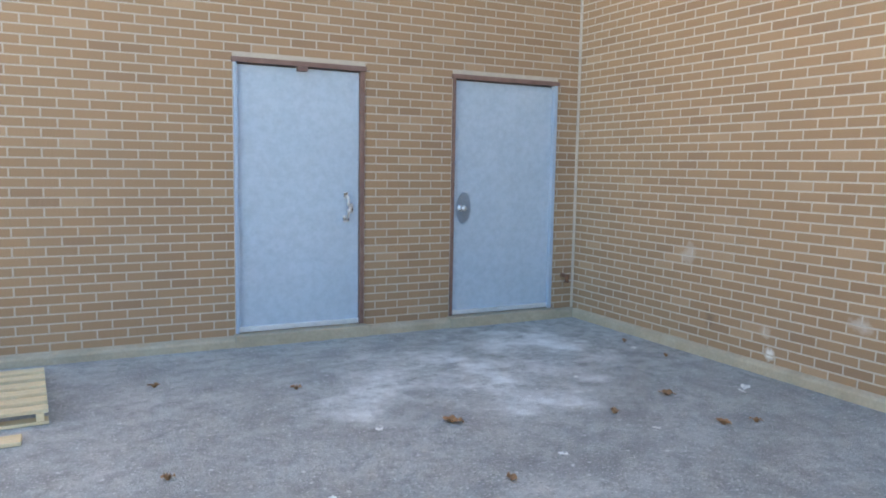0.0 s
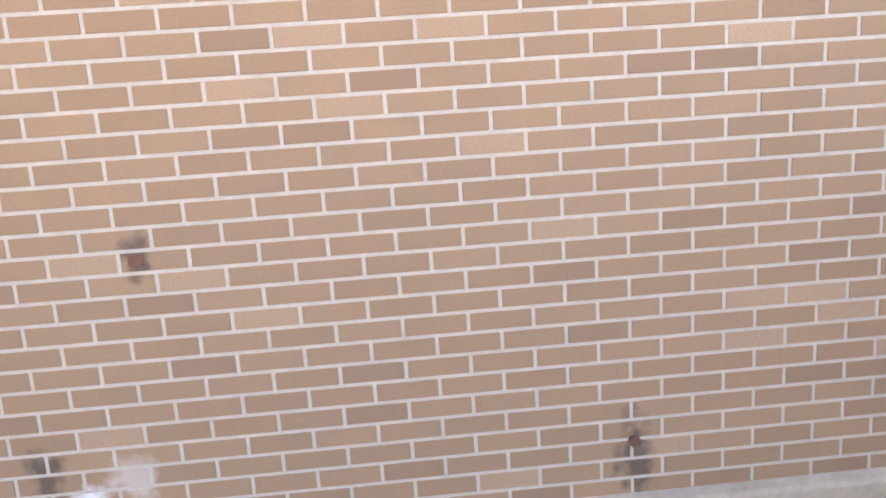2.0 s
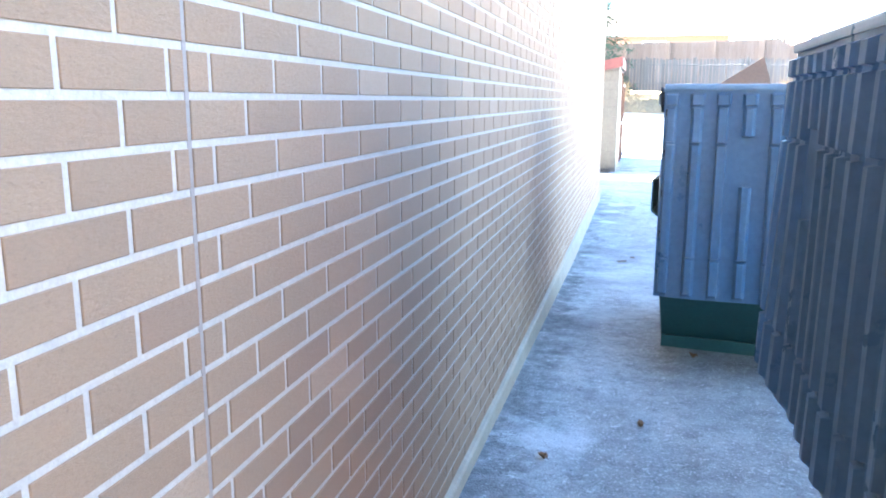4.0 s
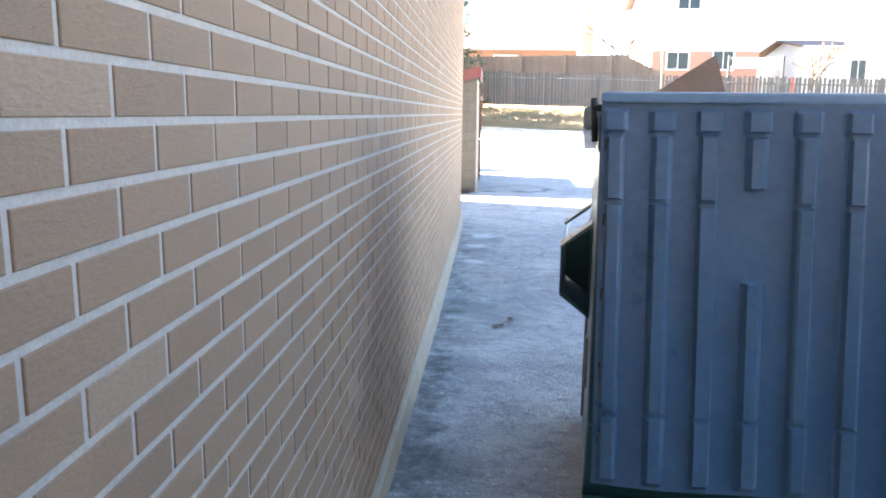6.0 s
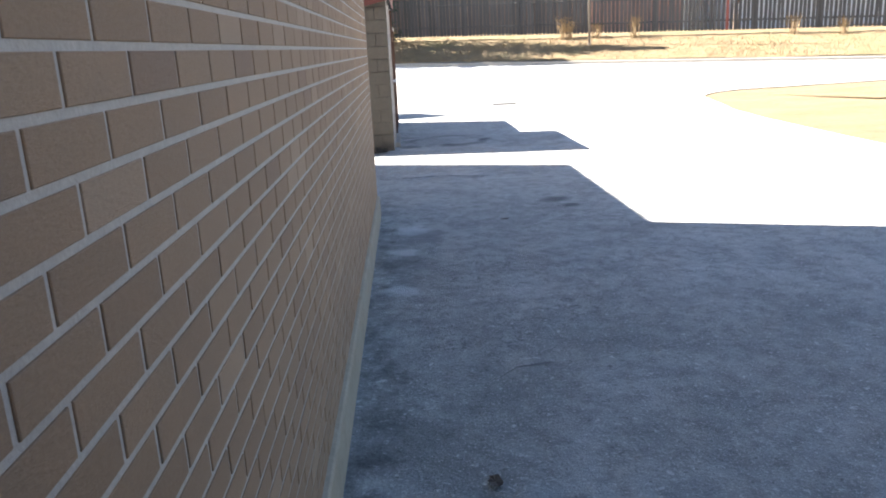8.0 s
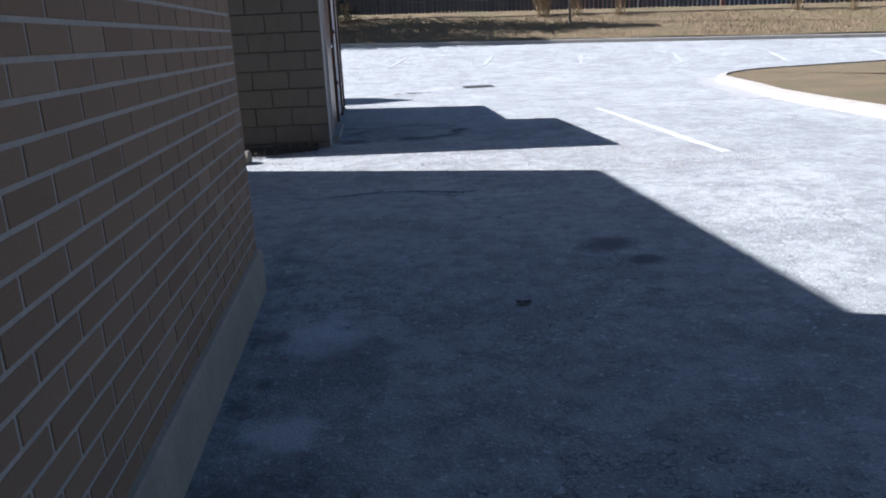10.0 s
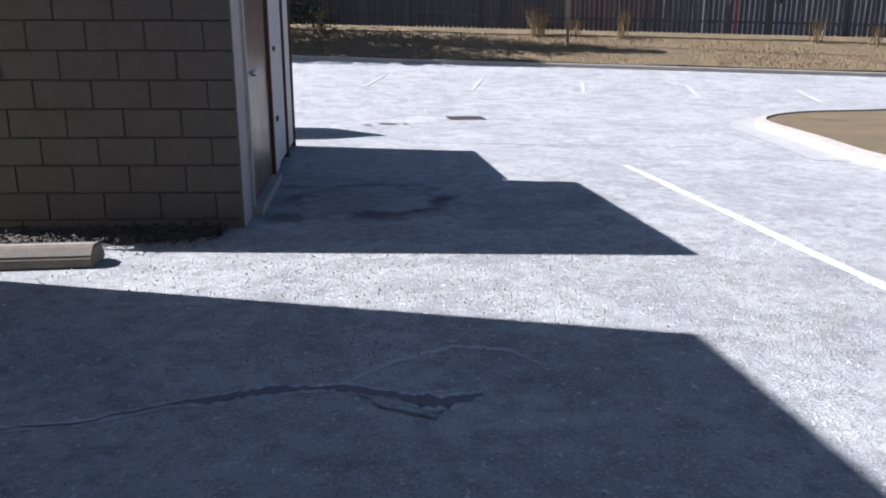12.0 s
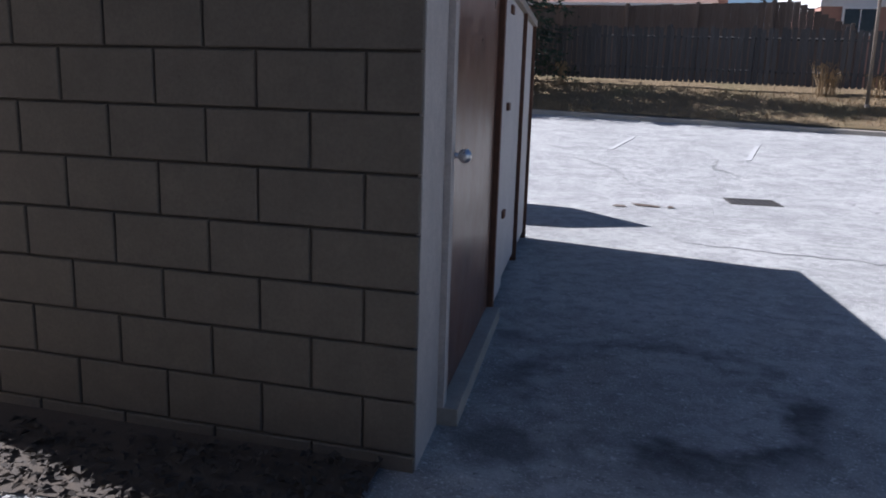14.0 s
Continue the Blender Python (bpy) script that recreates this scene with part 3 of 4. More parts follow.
def fork_pocket(bin_ob, mirrored):
    """Sleeve for the lifting fork: outer plate, sloping floor, two wide straps up to the bin side, open ends."""
    def sx(x):
        return -BIN_W - x if mirrored else x
    near, far, out = -0.60, -1.37, 0.125

    def plate(outline, y0, y1):
        bm = bmesh.new()
        prism(bm, [(sx(x), z) for x, z in outline], "y", y0, y1)
        return bm
    pocket = part("fork_pocket", plate([(out - 0.010, 0.725), (out, 0.715), (out, 0.915), (out - 0.010, 0.915)], far, near), M_GREEN, bin_ob, "dark green welded fork pocket")
    part("pocket_floor", plate([(out, 0.714), (0.001, 0.62), (0.001, 0.63), (out - 0.012, 0.724)], far, near), M_GREEN, pocket)
    for y0, y1 in ((near - 0.14, near + 0.004), (far - 0.004, far + 0.11)):
        part("pocket_strap", plate([(0.001, 1.0), (out + 0.004, 0.905), (out + 0.004, 0.918), (0.001, 1.016)], y0, y1), M_BIN, pocket, "scuffed pale steel strap")
    part("pocket_back", plate([(0.001, 0.64), (0.006, 0.64), (0.006, 0.995), (0.001, 0.995)], far, near), M_GREEN, pocket)
    part("pocket_rib", plate([(0.001, 0.64), (out - 0.012, 0.728), (out - 0.012, 0.88), (0.001, 0.99)], -0.96, -0.95), M_GREEN, pocket)
    bm = bmesh.new()
    tube(bm, (sx(0.004), far - 0.02, 1.02), (sx(0.004), near + 0.01, 1.02), 0.0035, sides=6)
    part("weld_bead", bm, M_BIN, pocket)


def dumpster(place, label, lean):
    """Front-loading bin: origin at the ground below its wall-side back corner; it reaches to -x and -y, its lid hangs over the back."""
    W = BIN_W
    ob = empty("dumpster", label, "dumpster", "waste bins", place)
    part("side_panel", side_plate(-0.004, 0.004), M_BIN, ob)
    part("side_panel", side_plate(-W, 0.004), M_BIN, ob)
    part("back_panel", sheet(-0.008, 0.42, -0.008, 1.455), M_GREEN, ob)
    part("slope_panel", sheet(-0.42, -0.05, -0.01, 0.41), M_GREEN, ob, "dark green sloping lower back")
    part("front_panel", sheet(-1.655, 0.45, -1.655, 1.325), M_BIN, ob)
    part("front_panel", sheet(-1.475, -0.05, -1.655, 0.445), M_BIN, ob, "tapered lower front panel")
    part("floor_panel", boxes((-W + 0.005, -1.47, -0.06, -0.005, -0.42, -0.05)), M_BIN, ob)
    for x0, x1 in ((-0.003, 0.055), (-W - 0.055, -W + 0.003)):
        bm = bmesh.new()
        prism(bm, [(-0.02, 1.395), (-0.02, 1.468), (-1.70, 1.338), (-1.70, 1.258)], "x", x0, x1)
        bmesh.ops.bevel(bm, geom=bm.edges[:], offset=0.007, segments=2, affect="EDGES")
        part("top_rail", bm, M_BIN, ob, "square folded top rail")
    part("top_rail", boxes((-W + 0.004, -1.715, 1.256, -0.004, -1.658, 1.337), bevel=0.008), M_BIN, ob)
    for y in (-0.42, -1.0):
        for x in (0.001, -W - 0.013):
            part("side_rib", boxes((x, y - 0.03, 0.40 if y > -0.5 else 0.05, x + 0.012, y + 0.03, 0.6 if y > -0.5 else 0.60), bevel=0.003), M_BIN, ob)
    for x0, x1 in ((-0.25, -0.1), (-W + 0.1, -W + 0.25)):
        part("skid", boxes((x0, -1.45, -0.15, x1, -0.44, -0.061), bevel=0.006), M_GREEN, ob)
    part("base_band", boxes((-W, -0.41, -0.12, -0.005, -0.385, -0.04), bevel=0.006), M_GREEN, ob, "dark green lower band")
    fork_pocket(ob, False)
    fork_pocket(ob, True)
    for x in (-0.012, -W / 2, -W + 0.012):
        part("hinge_bracket", boxes((x - 0.02, -0.06, 1.33, x + 0.02, 0.12, 1.44), bevel=0.006), M_GREEN, ob)
    bm = bmesh.new()
    tube(bm, (0.03, 0.10, 1.46), (-W - 0.05, 0.10, 1.46), 0.010)
    part("hinge_rod", bm, M_IRON, ob, "", True)
    bm = bmesh.new()
    tube(bm, (0.018, 0.09, 1.36), (0.026, 0.10, 1.49), 0.010)
    part("hinge_pin", bm, M_IRON, ob, "", True)
    lid = part("lid", lid_mesh(0.005, W + 0.02, lean), M_LID, ob, "blue ribbed plastic lid hanging open")
    part("lid_rim", boxes((-0.015 - W, 0.13, 1.475, 0.005, 0.20, 1.505), bevel=0.008), M_LID, lid)
    for k in range(5):
        z = 0.5 + k * 0.21
        y, x = 0.19 + lean * (1.50 - z) / 1.1, 0.004 - 0.018 * (1.50 - z) / 1.1
        part("lid_slot", boxes((x - 0.022, y + 0.001, z, x - 0.010, y + 0.0075, z + 0.035)), M_IRON, lid, "dark slot in the lid edge")
    return ob


def lid_mesh(x1, width, lean):
    """Hanging moulded sheet: narrow raised ribs run down it in lengths, one rib in four broken by a flat panel."""
    bm = bmesh.new()
    pitch, n = 0.128, 240
    cells = [i * width / n for i in range(n + 1)]
    zs = [0.40, 0.41, 0.43, 0.60, 0.605, 0.615, 0.62, 0.86, 0.865, 0.985, 0.99, 1.0, 1.19, 1.195, 1.205, 1.21, 1.24, 1.245, 1.38, 1.385, 1.395, 1.40, 1.45, 1.46, 1.50]
    rows = []
    for z in zs:
        down = (1.50 - z) / 1.1
        row = []
        for u in cells:
            ph = (u / pitch + 0.18) % 1.0
            k = int(u / pitch + 0.18)
            wide = 0.27 if z > 1.39 else 0.21
            rib = max(0.0, min(1.0, (wide - abs(ph - 0.5)) / 0.055))
            if 0.604 <= z <= 0.616 or 1.194 <= z <= 1.206 or 1.384 <= z <= 1.396:
                rib *= 0.35
            if k % 7 == 3 and 0.988 <= z <= 1.242:
                rib = 0.0
            if z > 1.455 or z < 0.42:
                rib = 0.0
            edge = -0.018 * down * (1 - u / width)
            wave = 0.006 * math.sin(u * 4.1 + z * 3) + (0.010 * math.sin(u * 9) * down)
            row.append(bm.verts.new((x1 - u + edge, 0.19 + lean * down + wave + 0.026 * rib, z)))
        rows.append(row)
    for a, b in zip(rows, rows[1:]):
        for k in range(n):
            bm.faces.new((a[k], a[k + 1], b[k + 1], b[k]))
    bmesh.ops.solidify(bm, geom=bm.faces[:], thickness=0.006)
    return bm


dumpster(pose(-0.76, -10.72, 0, 0, 0, -7), "olive steel dumpster, blue ribbed lid hanging open", 0.18)
dumpster(pose(-1.29, -9.06, 0.10, 0, 0, -90), "dark steel dumpster with ribbed lid hanging open", 0.02)

# bag on the first dumpster
bm = bmesh.new()
bmesh.ops.create_icosphere(bm, subdivisions=4, radius=1.0)
for v in bm.verts:
    d = 1 + 0.22 * noise.noise(v.co * 1.7) + 0.08 * noise.noise(v.co * 6)
    v.co = Vector((v.co.x * 0.26 * d, v.co.y * 0.19 * d, v.co.z * 0.10 * d + (0.06 * max(0, 1 - abs(v.co.x - 0.35) * 3) if v.co.z > 0.4 else 0)))
ob = thing("rubbish_bag", bm, M_BAG, "crumpled white plastic rubbish bag on the dumpster", "bag", smooth=True)
ob.matrix_basis = pose(-1.17, -12.05, 1.36)
bm = boxes((-2.45, -12.1, 0.0, -1.0, -11.55, 1.26), bevel=0.05)
thing("refuse_load", bm, simple("dark_refuse", (0.03, 0.03, 0.03), (0.10, 0.09, 0.08), 9, 0.6), "dark bagged refuse filling the dumpster", "rubbish")
bm = bmesh.new()
prism(bm, [(-1.06, 0.9), (-1.11, 1.53), (-1.37, 1.70), (-1.42, 1.55), (-1.46, 0.9)], "y", -11.703, -11.697)
thing("cardboard_sheet", bm, simple("brown_cardboard", (0.24, 0.17, 0.12), (0.30, 0.22, 0.16), 7, 0.9), "torn brown cardboard sheet standing in the dumpster", "cardboard")
# concrete block at the foot of the second dumpster
thing("concrete_block", boxes((-1.17, -8.80, 0.0, -1.0, -8.55, 0.13), bevel=0.012), M_KERB, "chipped pale concrete block on the asphalt", "block")

# ---- block shed ----
SX, SY0, SY1, SY2 = -0.10, -24.10, -26.75, -28.95
SH, LH = 2.56, 2.04
shed = empty("block_shed", "small painted concrete-block shed with brown steel door", "shed")
SD, SB = 2.6, 2.0
def shed_roof_z(x):
    return SH - (SH - SB) * (x - SX) / (SD - SX)


SKEW = -0.083       # the front wall stands slightly out of square


def skew_front(bm):
    for v in bm.verts:
        if v.co.y > SY0 - 0.1:
            v.co.y += SKEW * (v.co.x - SX)


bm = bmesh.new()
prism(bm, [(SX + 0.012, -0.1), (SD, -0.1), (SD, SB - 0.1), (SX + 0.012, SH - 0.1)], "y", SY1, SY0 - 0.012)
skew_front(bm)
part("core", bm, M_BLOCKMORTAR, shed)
part("front_return", boxes((SX - 0.004, SY0 - 0.42, 0.0, SX + 0.013, SY0 - 0.02, SH - 0.1), bevel=0.004), M_SHEDTRIM, shed, "pale painted front pier")
bm = bmesh.new()
prism(bm, [(SX - 0.05, SH - 0.08), (SD + 0.1, SB - 0.12), (SD + 0.1, SB - 0.02), (SX - 0.05, SH + 0.02)], "y", SY1 - 0.02, SY0 + 0.06)
skew_front(bm)
part("roof", bm, M_ROOFING, shed)
part("fascia", boxes((SX - 0.075, SY1 - 0.02, SH - 0.2, SX - 0.052, SY0 + 0.075, SH + 0.02), bevel=0.004), M_FASCIA, shed, "dark red fascia board")
bm = bmesh.new()
prism(bm, [(SX - 0.05, SH - 0.2), (SD + 0.1, SB - 0.24), (SD + 0.1, SB - 0.02), (SX - 0.05, SH + 0.02)], "y", SY0 + 0.062, SY0 + 0.085)
skew_front(bm)
part("fascia", bm, M_FASCIA, shed)
dr = part("door", boxes((SX - 0.012, SY0 - 1.98, 0.08, SX + 0.01, SY0 - 0.50, 2.2), bevel=0.004), M_SHEDDOOR, shed, "glossy brown painted steel door")
part("door_post", boxes((SX - 0.03, SY0 - 0.50, 0.0, SX + 0.012, SY0 - 0.425, 2.3), bevel=0.004), M_SHEDTRIM, shed)
part("door_post", boxes((SX - 0.045, SY0 - 2.06, 0.0, SX + 0.012, SY0 - 1.99, 2.3), bevel=0.004), M_RUST, shed, "dark rusted door edge")
part("threshold", boxes((SX - 0.09, SY0 - 2.0, -0.05, SX + 0.01, SY0 - 0.42, 0.075), bevel=0.006), M_KERB, shed)
bm = bmesh.new()
tube(bm, (SX, -24.60, 1.10), (SX - 0.06, -24.60, 1.10), 0.011)
bmesh.ops.create_uvsphere(bm, u_segments=16, v_segments=10, radius=0.028, matrix=pose(SX - 0.07, -24.60, 1.10))
part("knob", bm, M_STEEL, dr, "bright steel knob", True)
part("panel", boxes((SX - 0.028, SY1 + 0.02, 0.05, SX + 0.011, SY0 - 2.07, 2.32), bevel=0.004), M_SHEDWHITE, shed, "weathered off-white plywood panel")
for z in (0.55, 1.25, 1.85):
    part("hasp", boxes((SX - 0.045, SY1 + 0.08, z, SX - 0.027, SY1 + 0.2, z + 0.05), bevel=0.003), M_RUST, shed)

lean = empty("side_enclosure", "low off-white panelled enclosure beside the block shed", "enclosure")
part("core", boxes((SX + 0.03, SY2, -0.1, 2.3, SY1 - 0.01, LH - 0.04)), M_BLOCKMORTAR, lean)
for a, b in ((SY1 - 0.04, SY1 - 1.08), (SY1 - 1.12, SY2 + 0.04)):
    part("panel", boxes((SX - 0.005, b, 0.06, SX + 0.029, a, LH - 0.06), bevel=0.004), M_SHEDWHITE, lean, "weathered off-white door panel")
    part("panel_edge", boxes((SX - 0.035, b - 0.035, 0.0, SX + 0.028, b - 0.003, LH), bevel=0.003), M_RUST, lean, "dark steel edge")
part("top_rail", boxes((SX - 0.04, SY2 - 0.04, LH - 0.055, SX + 0.03, SY1 - 0.02, LH), bevel=0.004), M_POLE, lean)
part("roof", boxes((SX + 0.031, SY2 - 0.04, LH - 0.039, 2.4, SY1 - 0.012, LH), bevel=0.004), M_ROOFING, lean)

# unseen gabled form, added behind the enclosure to cast the pointed shadow
bm = bmesh.new()
prism(bm, [(-30.05, 0.0), (-31.6, 0.0), (-31.6, 1.0), (-30.75, 1.75), (-30.05, 1.0)], "x", 0.55, 3.4)
thing("garden_store", bm, M_SHEDWHITE, "unseen gabled form added behind the enclosure for its shadow", "shed")

# ---- parking stop ----
bm = bmesh.new()
prism(bm, [(-23.36, 0.0), (-23.36, 0.06), (-23.30, 0.125), (-23.20, 0.13), (-23.13, 0.07), (-23.12, 0.0)], "x", 0.66, 2.5)
bmesh.ops.bevel(bm, geom=[e for e in bm.edges], offset=0.012, segments=2, affect="EDGES")
ob = thing("parking_stop", bm, M_STOP, "worn concrete parking stop on the asphalt", "parking stop")

# soil strip beside the shed
bm = bmesh.new()
ring = []
for k in range(26):
    x = 0.02 + k * 0.12
    ring.append((x, -23.62 + 0.10 * noise.noise((x * 1.5, 3, 0)) + 0.25 * max(0, 1 - x * 1.2) * -1))
lo = [bm.verts.new((x, y, 0.006)) for x, y in ring]
mid = [bm.verts.new((x, -23.85, 0.03 + 0.02 * noise.noise((x * 6, 0, 0)))) for x, y in ring]
hi = [bm.verts.new((x, SY0 + 0.002 + SKEW * (x - SX), 0.02)) for x, y in ring]
for a, b in ((lo, mid), (mid, hi)):
    for k in range(25):
        bm.faces.new((a[k], a[k + 1], b[k + 1], b[k]))
thing("soil_strip", bm, simple("dark_soil", (0.05, 0.04, 0.03), (0.09, 0.07, 0.05), 12, 0.95, 0, 0.8), "dark soil and leaf litter along the shed wall", "soil", kind="structure")

# leaf litter on the soil, uncounted
verts, faces = [], []
for k in range(1500):
    x = rng.uniform(0.0, 2.9)
    y = rng.uniform(-24.08, -23.55) + (0.12 if rng.random() < 0.1 else 0)
    h, a, q = rng.uniform(0.012, 0.03), rng.uniform(0, 6.28), 0.025 + rng.uniform(0, 0.03)
    n = len(verts)
    dx, dy = h * math.cos(a), h * math.sin(a)
    verts += [(x - dx, y - dy, q), (x + dy * 0.5, y - dx * 0.5, q + rng.uniform(0, 0.02)), (x + dx, y + dy, q + 0.005), (x - dy * 0.5, y + dx * 0.5, q + rng.uniform(0, 0.02))]
    faces.append((n, n + 1, n + 2, n + 3))
me = bpy.data.meshes.new("leaf_litter")
me.from_pydata(verts, [], faces)
me.materials.append(M_LITTER)
tagged(new("leaf_litter", me), "brown leaf litter along the shed wall", "leaves", kind="stuff")

# ---- yard details ----
drain = empty("drain_grate", "rusty iron drain grate set in asphalt", "drain", place=pose(-3.03, -32.8, 0))
part("frame", boxes((-0.34, -0.34, -0.02, 0.34, -0.29, 0.010), (-0.34, 0.29, -0.02, 0.34, 0.34, 0.010), (-0.34, -0.29, -0.02, -0.29, 0.29, 0.010), (0.29, -0.29, -0.02, 0.34, 0.29, 0.010)), M_IRON, drain)
for k in range(7):
    part("bar", boxes((-0.27 + k * 0.083, -0.289, -0.02, -0.235 + k * 0.083, 0.289, 0.006)), M_IRON, drain)
# no hole here: a flat near-black sheet paints the shade between the bars
part("pit", boxes((-0.289, -0.289, 0.001, 0.289, 0.289, 0.003)), simple("black_pit", (0.01, 0.01, 0.01), (0.02, 0.02, 0.02), 5), drain)

bm = bmesh.new()
for k in range(19):
    y = -22.2 - k * 0.24
    a, b = -3.89 - 0.03 * k * 0.24 + rng.uniform(-0.012, 0.012), -3.81 - 0.03 * k * 0.24 + rng.uniform(-0.012, 0.012)
    box(bm, a, y - 0.235, -0.001, b, y, 0.004)
thing("bay_line", bm, M_WHITELINE, "worn white painted parking line", "road marking", kind="structure")
for k in range(8):
    bm = boxes((-0.05, 0, -0.01, 0.05, 2.2, 0.004))
    ob = thing("bay_line", bm, M_FADED, "faded white painted parking line", "road marking", kind="structure")
    x, y = along(-2 + k * 2.7, -3.3)
    ob.matrix_basis = pose(x, y, max(0, 0.09 * (-34 - y)) + 0.004, -4.9, 0, math.degrees(math.atan2(CURB_U.y, CURB_U.x)) - 180)


def ragged_patch(name, x, y, rx, ry, z, material, label, seed, turn=0):
    r = random.Random(seed)
    bm = bmesh.new()
    c = bm.verts.new((0, 0, z + 0.002))
    rim = []
    for k in range(14):
        a = k / 14 * 6.283
        d = r.uniform(0.6, 1.1)
        rim.append(bm.verts.new((rx * d * math.cos(a), ry * d * math.sin(a), z + r.uniform(0, 0.012))))
    for k in range(14):
        bm.faces.new((c, rim[k], rim[(k + 1) % 14]))
    ob = thing(name, bm, material, label, name.replace("_", " "))
    ob.matrix_basis = pose(x, y, ground_z(x, y), 0, 0, turn)
    return ob


def leaf_thing(x, y, size, seed):
    r = random.Random(seed)
    bm = bmesh.new()
    n = 10
    mid = [bm.verts.new((0, (i / n - 0.5) * size, 0.008 + 0.012 * math.sin(i * 0.9))) for i in range(n + 1)]
    for side in (-1, 1):
        edge = [bm.verts.new((side * size * 0.33 * math.sin(math.pi * i / n) * r.uniform(0.6, 1.1), (i / n - 0.5) * size, 0.012 + r.uniform(0, 0.02))) for i in range(n + 1)]
        for i in range(n):
            bm.faces.new((mid[i], mid[i + 1], edge[i + 1], edge[i]))
    ob = thing("dead_leaf", bm, M_LEAF, "curled brown dead leaf on the asphalt", "leaf", "fallen leaves")
    ob.matrix_basis = pose(x, y, 0.0, 0, 0, r.uniform(0, 360))


for i, (x, y, s) in enumerate(((-2.48, -2.25, 0.17), (-1.55, -2.5, 0.10), (-1.0, -2.35, 0.14), (-1.1, -2.9, 0.12), (-0.9, -2.95, 0.09), (-2.6, -3.05, 0.09), (-3.1, -1.3, 0.09), (-3.9, -0.9, 0.10), (-0.29, -9.26, 0.08), (-0.69, -9.72, 0.08), (-1.0, -10.9, 0.08), (-0.28, -1.1, 0.08), (-0.3, -1.6, 0.07), (-2.9, -3.3, 0.08), (-4.0, -2.4, 0.08), (-4.4, -2.5, 0.06))):
    leaf_thing(x, y, s * 0.8, 40 + i)
for i, (x, y, s) in enumerate(((-0.35, -1.3, 0.05), (-0.42, -2.45, 0.07), (-0.5, -2.5, 0.04), (-3.4, -2.9, 0.03), (-2.2, -2.9, 0.03), (-4.7, -2.45, 0.05), (-3.8, -3.0, 0.04), (-0.33, -8.3, 0.04), (-0.5, -8.8, 0.04), (-1.5, -2.8, 0.03), (-2.9, -2.2, 0.03), (-1.3, -1.8, 0.03))):
    ragged_patch("paper_scrap", x, y, s, s * 0.5, 0.003, M_PAPER, "small white paper scrap on the asphalt", 70 + i, i * 37)
for i, (x, y, s) in enumerate(((-1.2, -18.6, 0.04), (-0.50, -14.0, 0.07), (-0.6, -14.2, 0.05), (-1.5, -31.8, 0.2), (-1.15, -31.6, 0.12), (-1.8, -31.7, 0.1))):
    ragged_patch("debris_clump", x, y, s, s * 0.6, 0.01, M_BARK, "dark clump of leaf debris on the asphalt", 90 + i, i * 50)



def crack(points, width, seed):
    """A wandering crack through a few places, a thin dark ribbon."""
    r = random.Random(seed)
    line = []
    for (x0, y0), (x1, y1) in zip(points, points[1:]):
        n = max(4, int(math.hypot(x1 - x0, y1 - y0) / 0.12))
        for k in range(n):
            t = k / n
            line.append((x0 + (x1 - x0) * t + r.gauss(0, 0.03), y0 + (y1 - y0) * t + r.gauss(0, 0.05)))
    bm = bmesh.new()
    a, b = [], []
    for i, (x, y) in enumerate(line):
        w = width * (0.6 if points[0][1] > -24 else 2.0) * r.uniform(0.2, 1.0) * min(1, i / 4 + 0.15, (len(line) - 1 - i) / 4 + 0.15)
        z = max(0.0, 0.09 * (-34 - y)) + 0.0035
        a.append(bm.verts.new((x, y - w, z)))
        b.append(bm.verts.new((x + w * 0.3, y + w, z)))
    for i in range(len(line) - 1):
        bm.faces.new((a[i], a[i + 1], b[i + 1], b[i]))
    thing("asphalt_crack", bm, M_TAR, "wandering dark crack in the asphalt", "crack", kind="structure")


for i, (pts, w) in enumerate(((((-0.7, -15.1), (-1.0, -15.3), (-1.2, -15.7)), 0.03), (((-4.4, -33.85), (-4.5, -31.4), (-5.2, -30.2)), 0.02), (((-1.6, -29.2), (-3.2, -28.7), (-4.8, -28.4), (-6.2, -28.2)), 0.015), (((-3.3, -37.5), (-3.0, -36.0), (-3.6, -35.2)), 0.03), (((-0.3, -37.0), (-1.3, -35.5), (-1.5, -33.9)), 0.02), (((-1.6, -36.2), (-1.9, -34.8)), 0.02), (((-9.0, -39.5), (-8.2, -38.0)), 0.03))):
    crack(pts, w, 300 + i)



def ribbon(name, line, z, material, label, seed, grow=0.0):
    """A ragged strip of changing half width along a line."""
    r = random.Random(seed)
    bm = bmesh.new()
    a, b = [], []
    for (x0, y0, w0), (x1, y1, w1) in zip(line, line[1:]):
        for k in range(7):
            t = k / 7
            x, y, w = x0 + (x1 - x0) * t, y0 + (y1 - y0) * t + r.gauss(0, 0.006), (w0 + (w1 - w0) * t) * r.uniform(0.65, 1.2) + grow * r.uniform(0.5, 1.2)
            a.append(bm.verts.new((x, y - w, z)))
            b.append(bm.verts.new((x + r.gauss(0, 0.004), y + w, z)))
    for i in range(len(a) - 1):
        bm.faces.new((a[i], a[i + 1], b[i + 1], b[i]))
    return thing(name, bm, material, label, "crack", kind="structure")


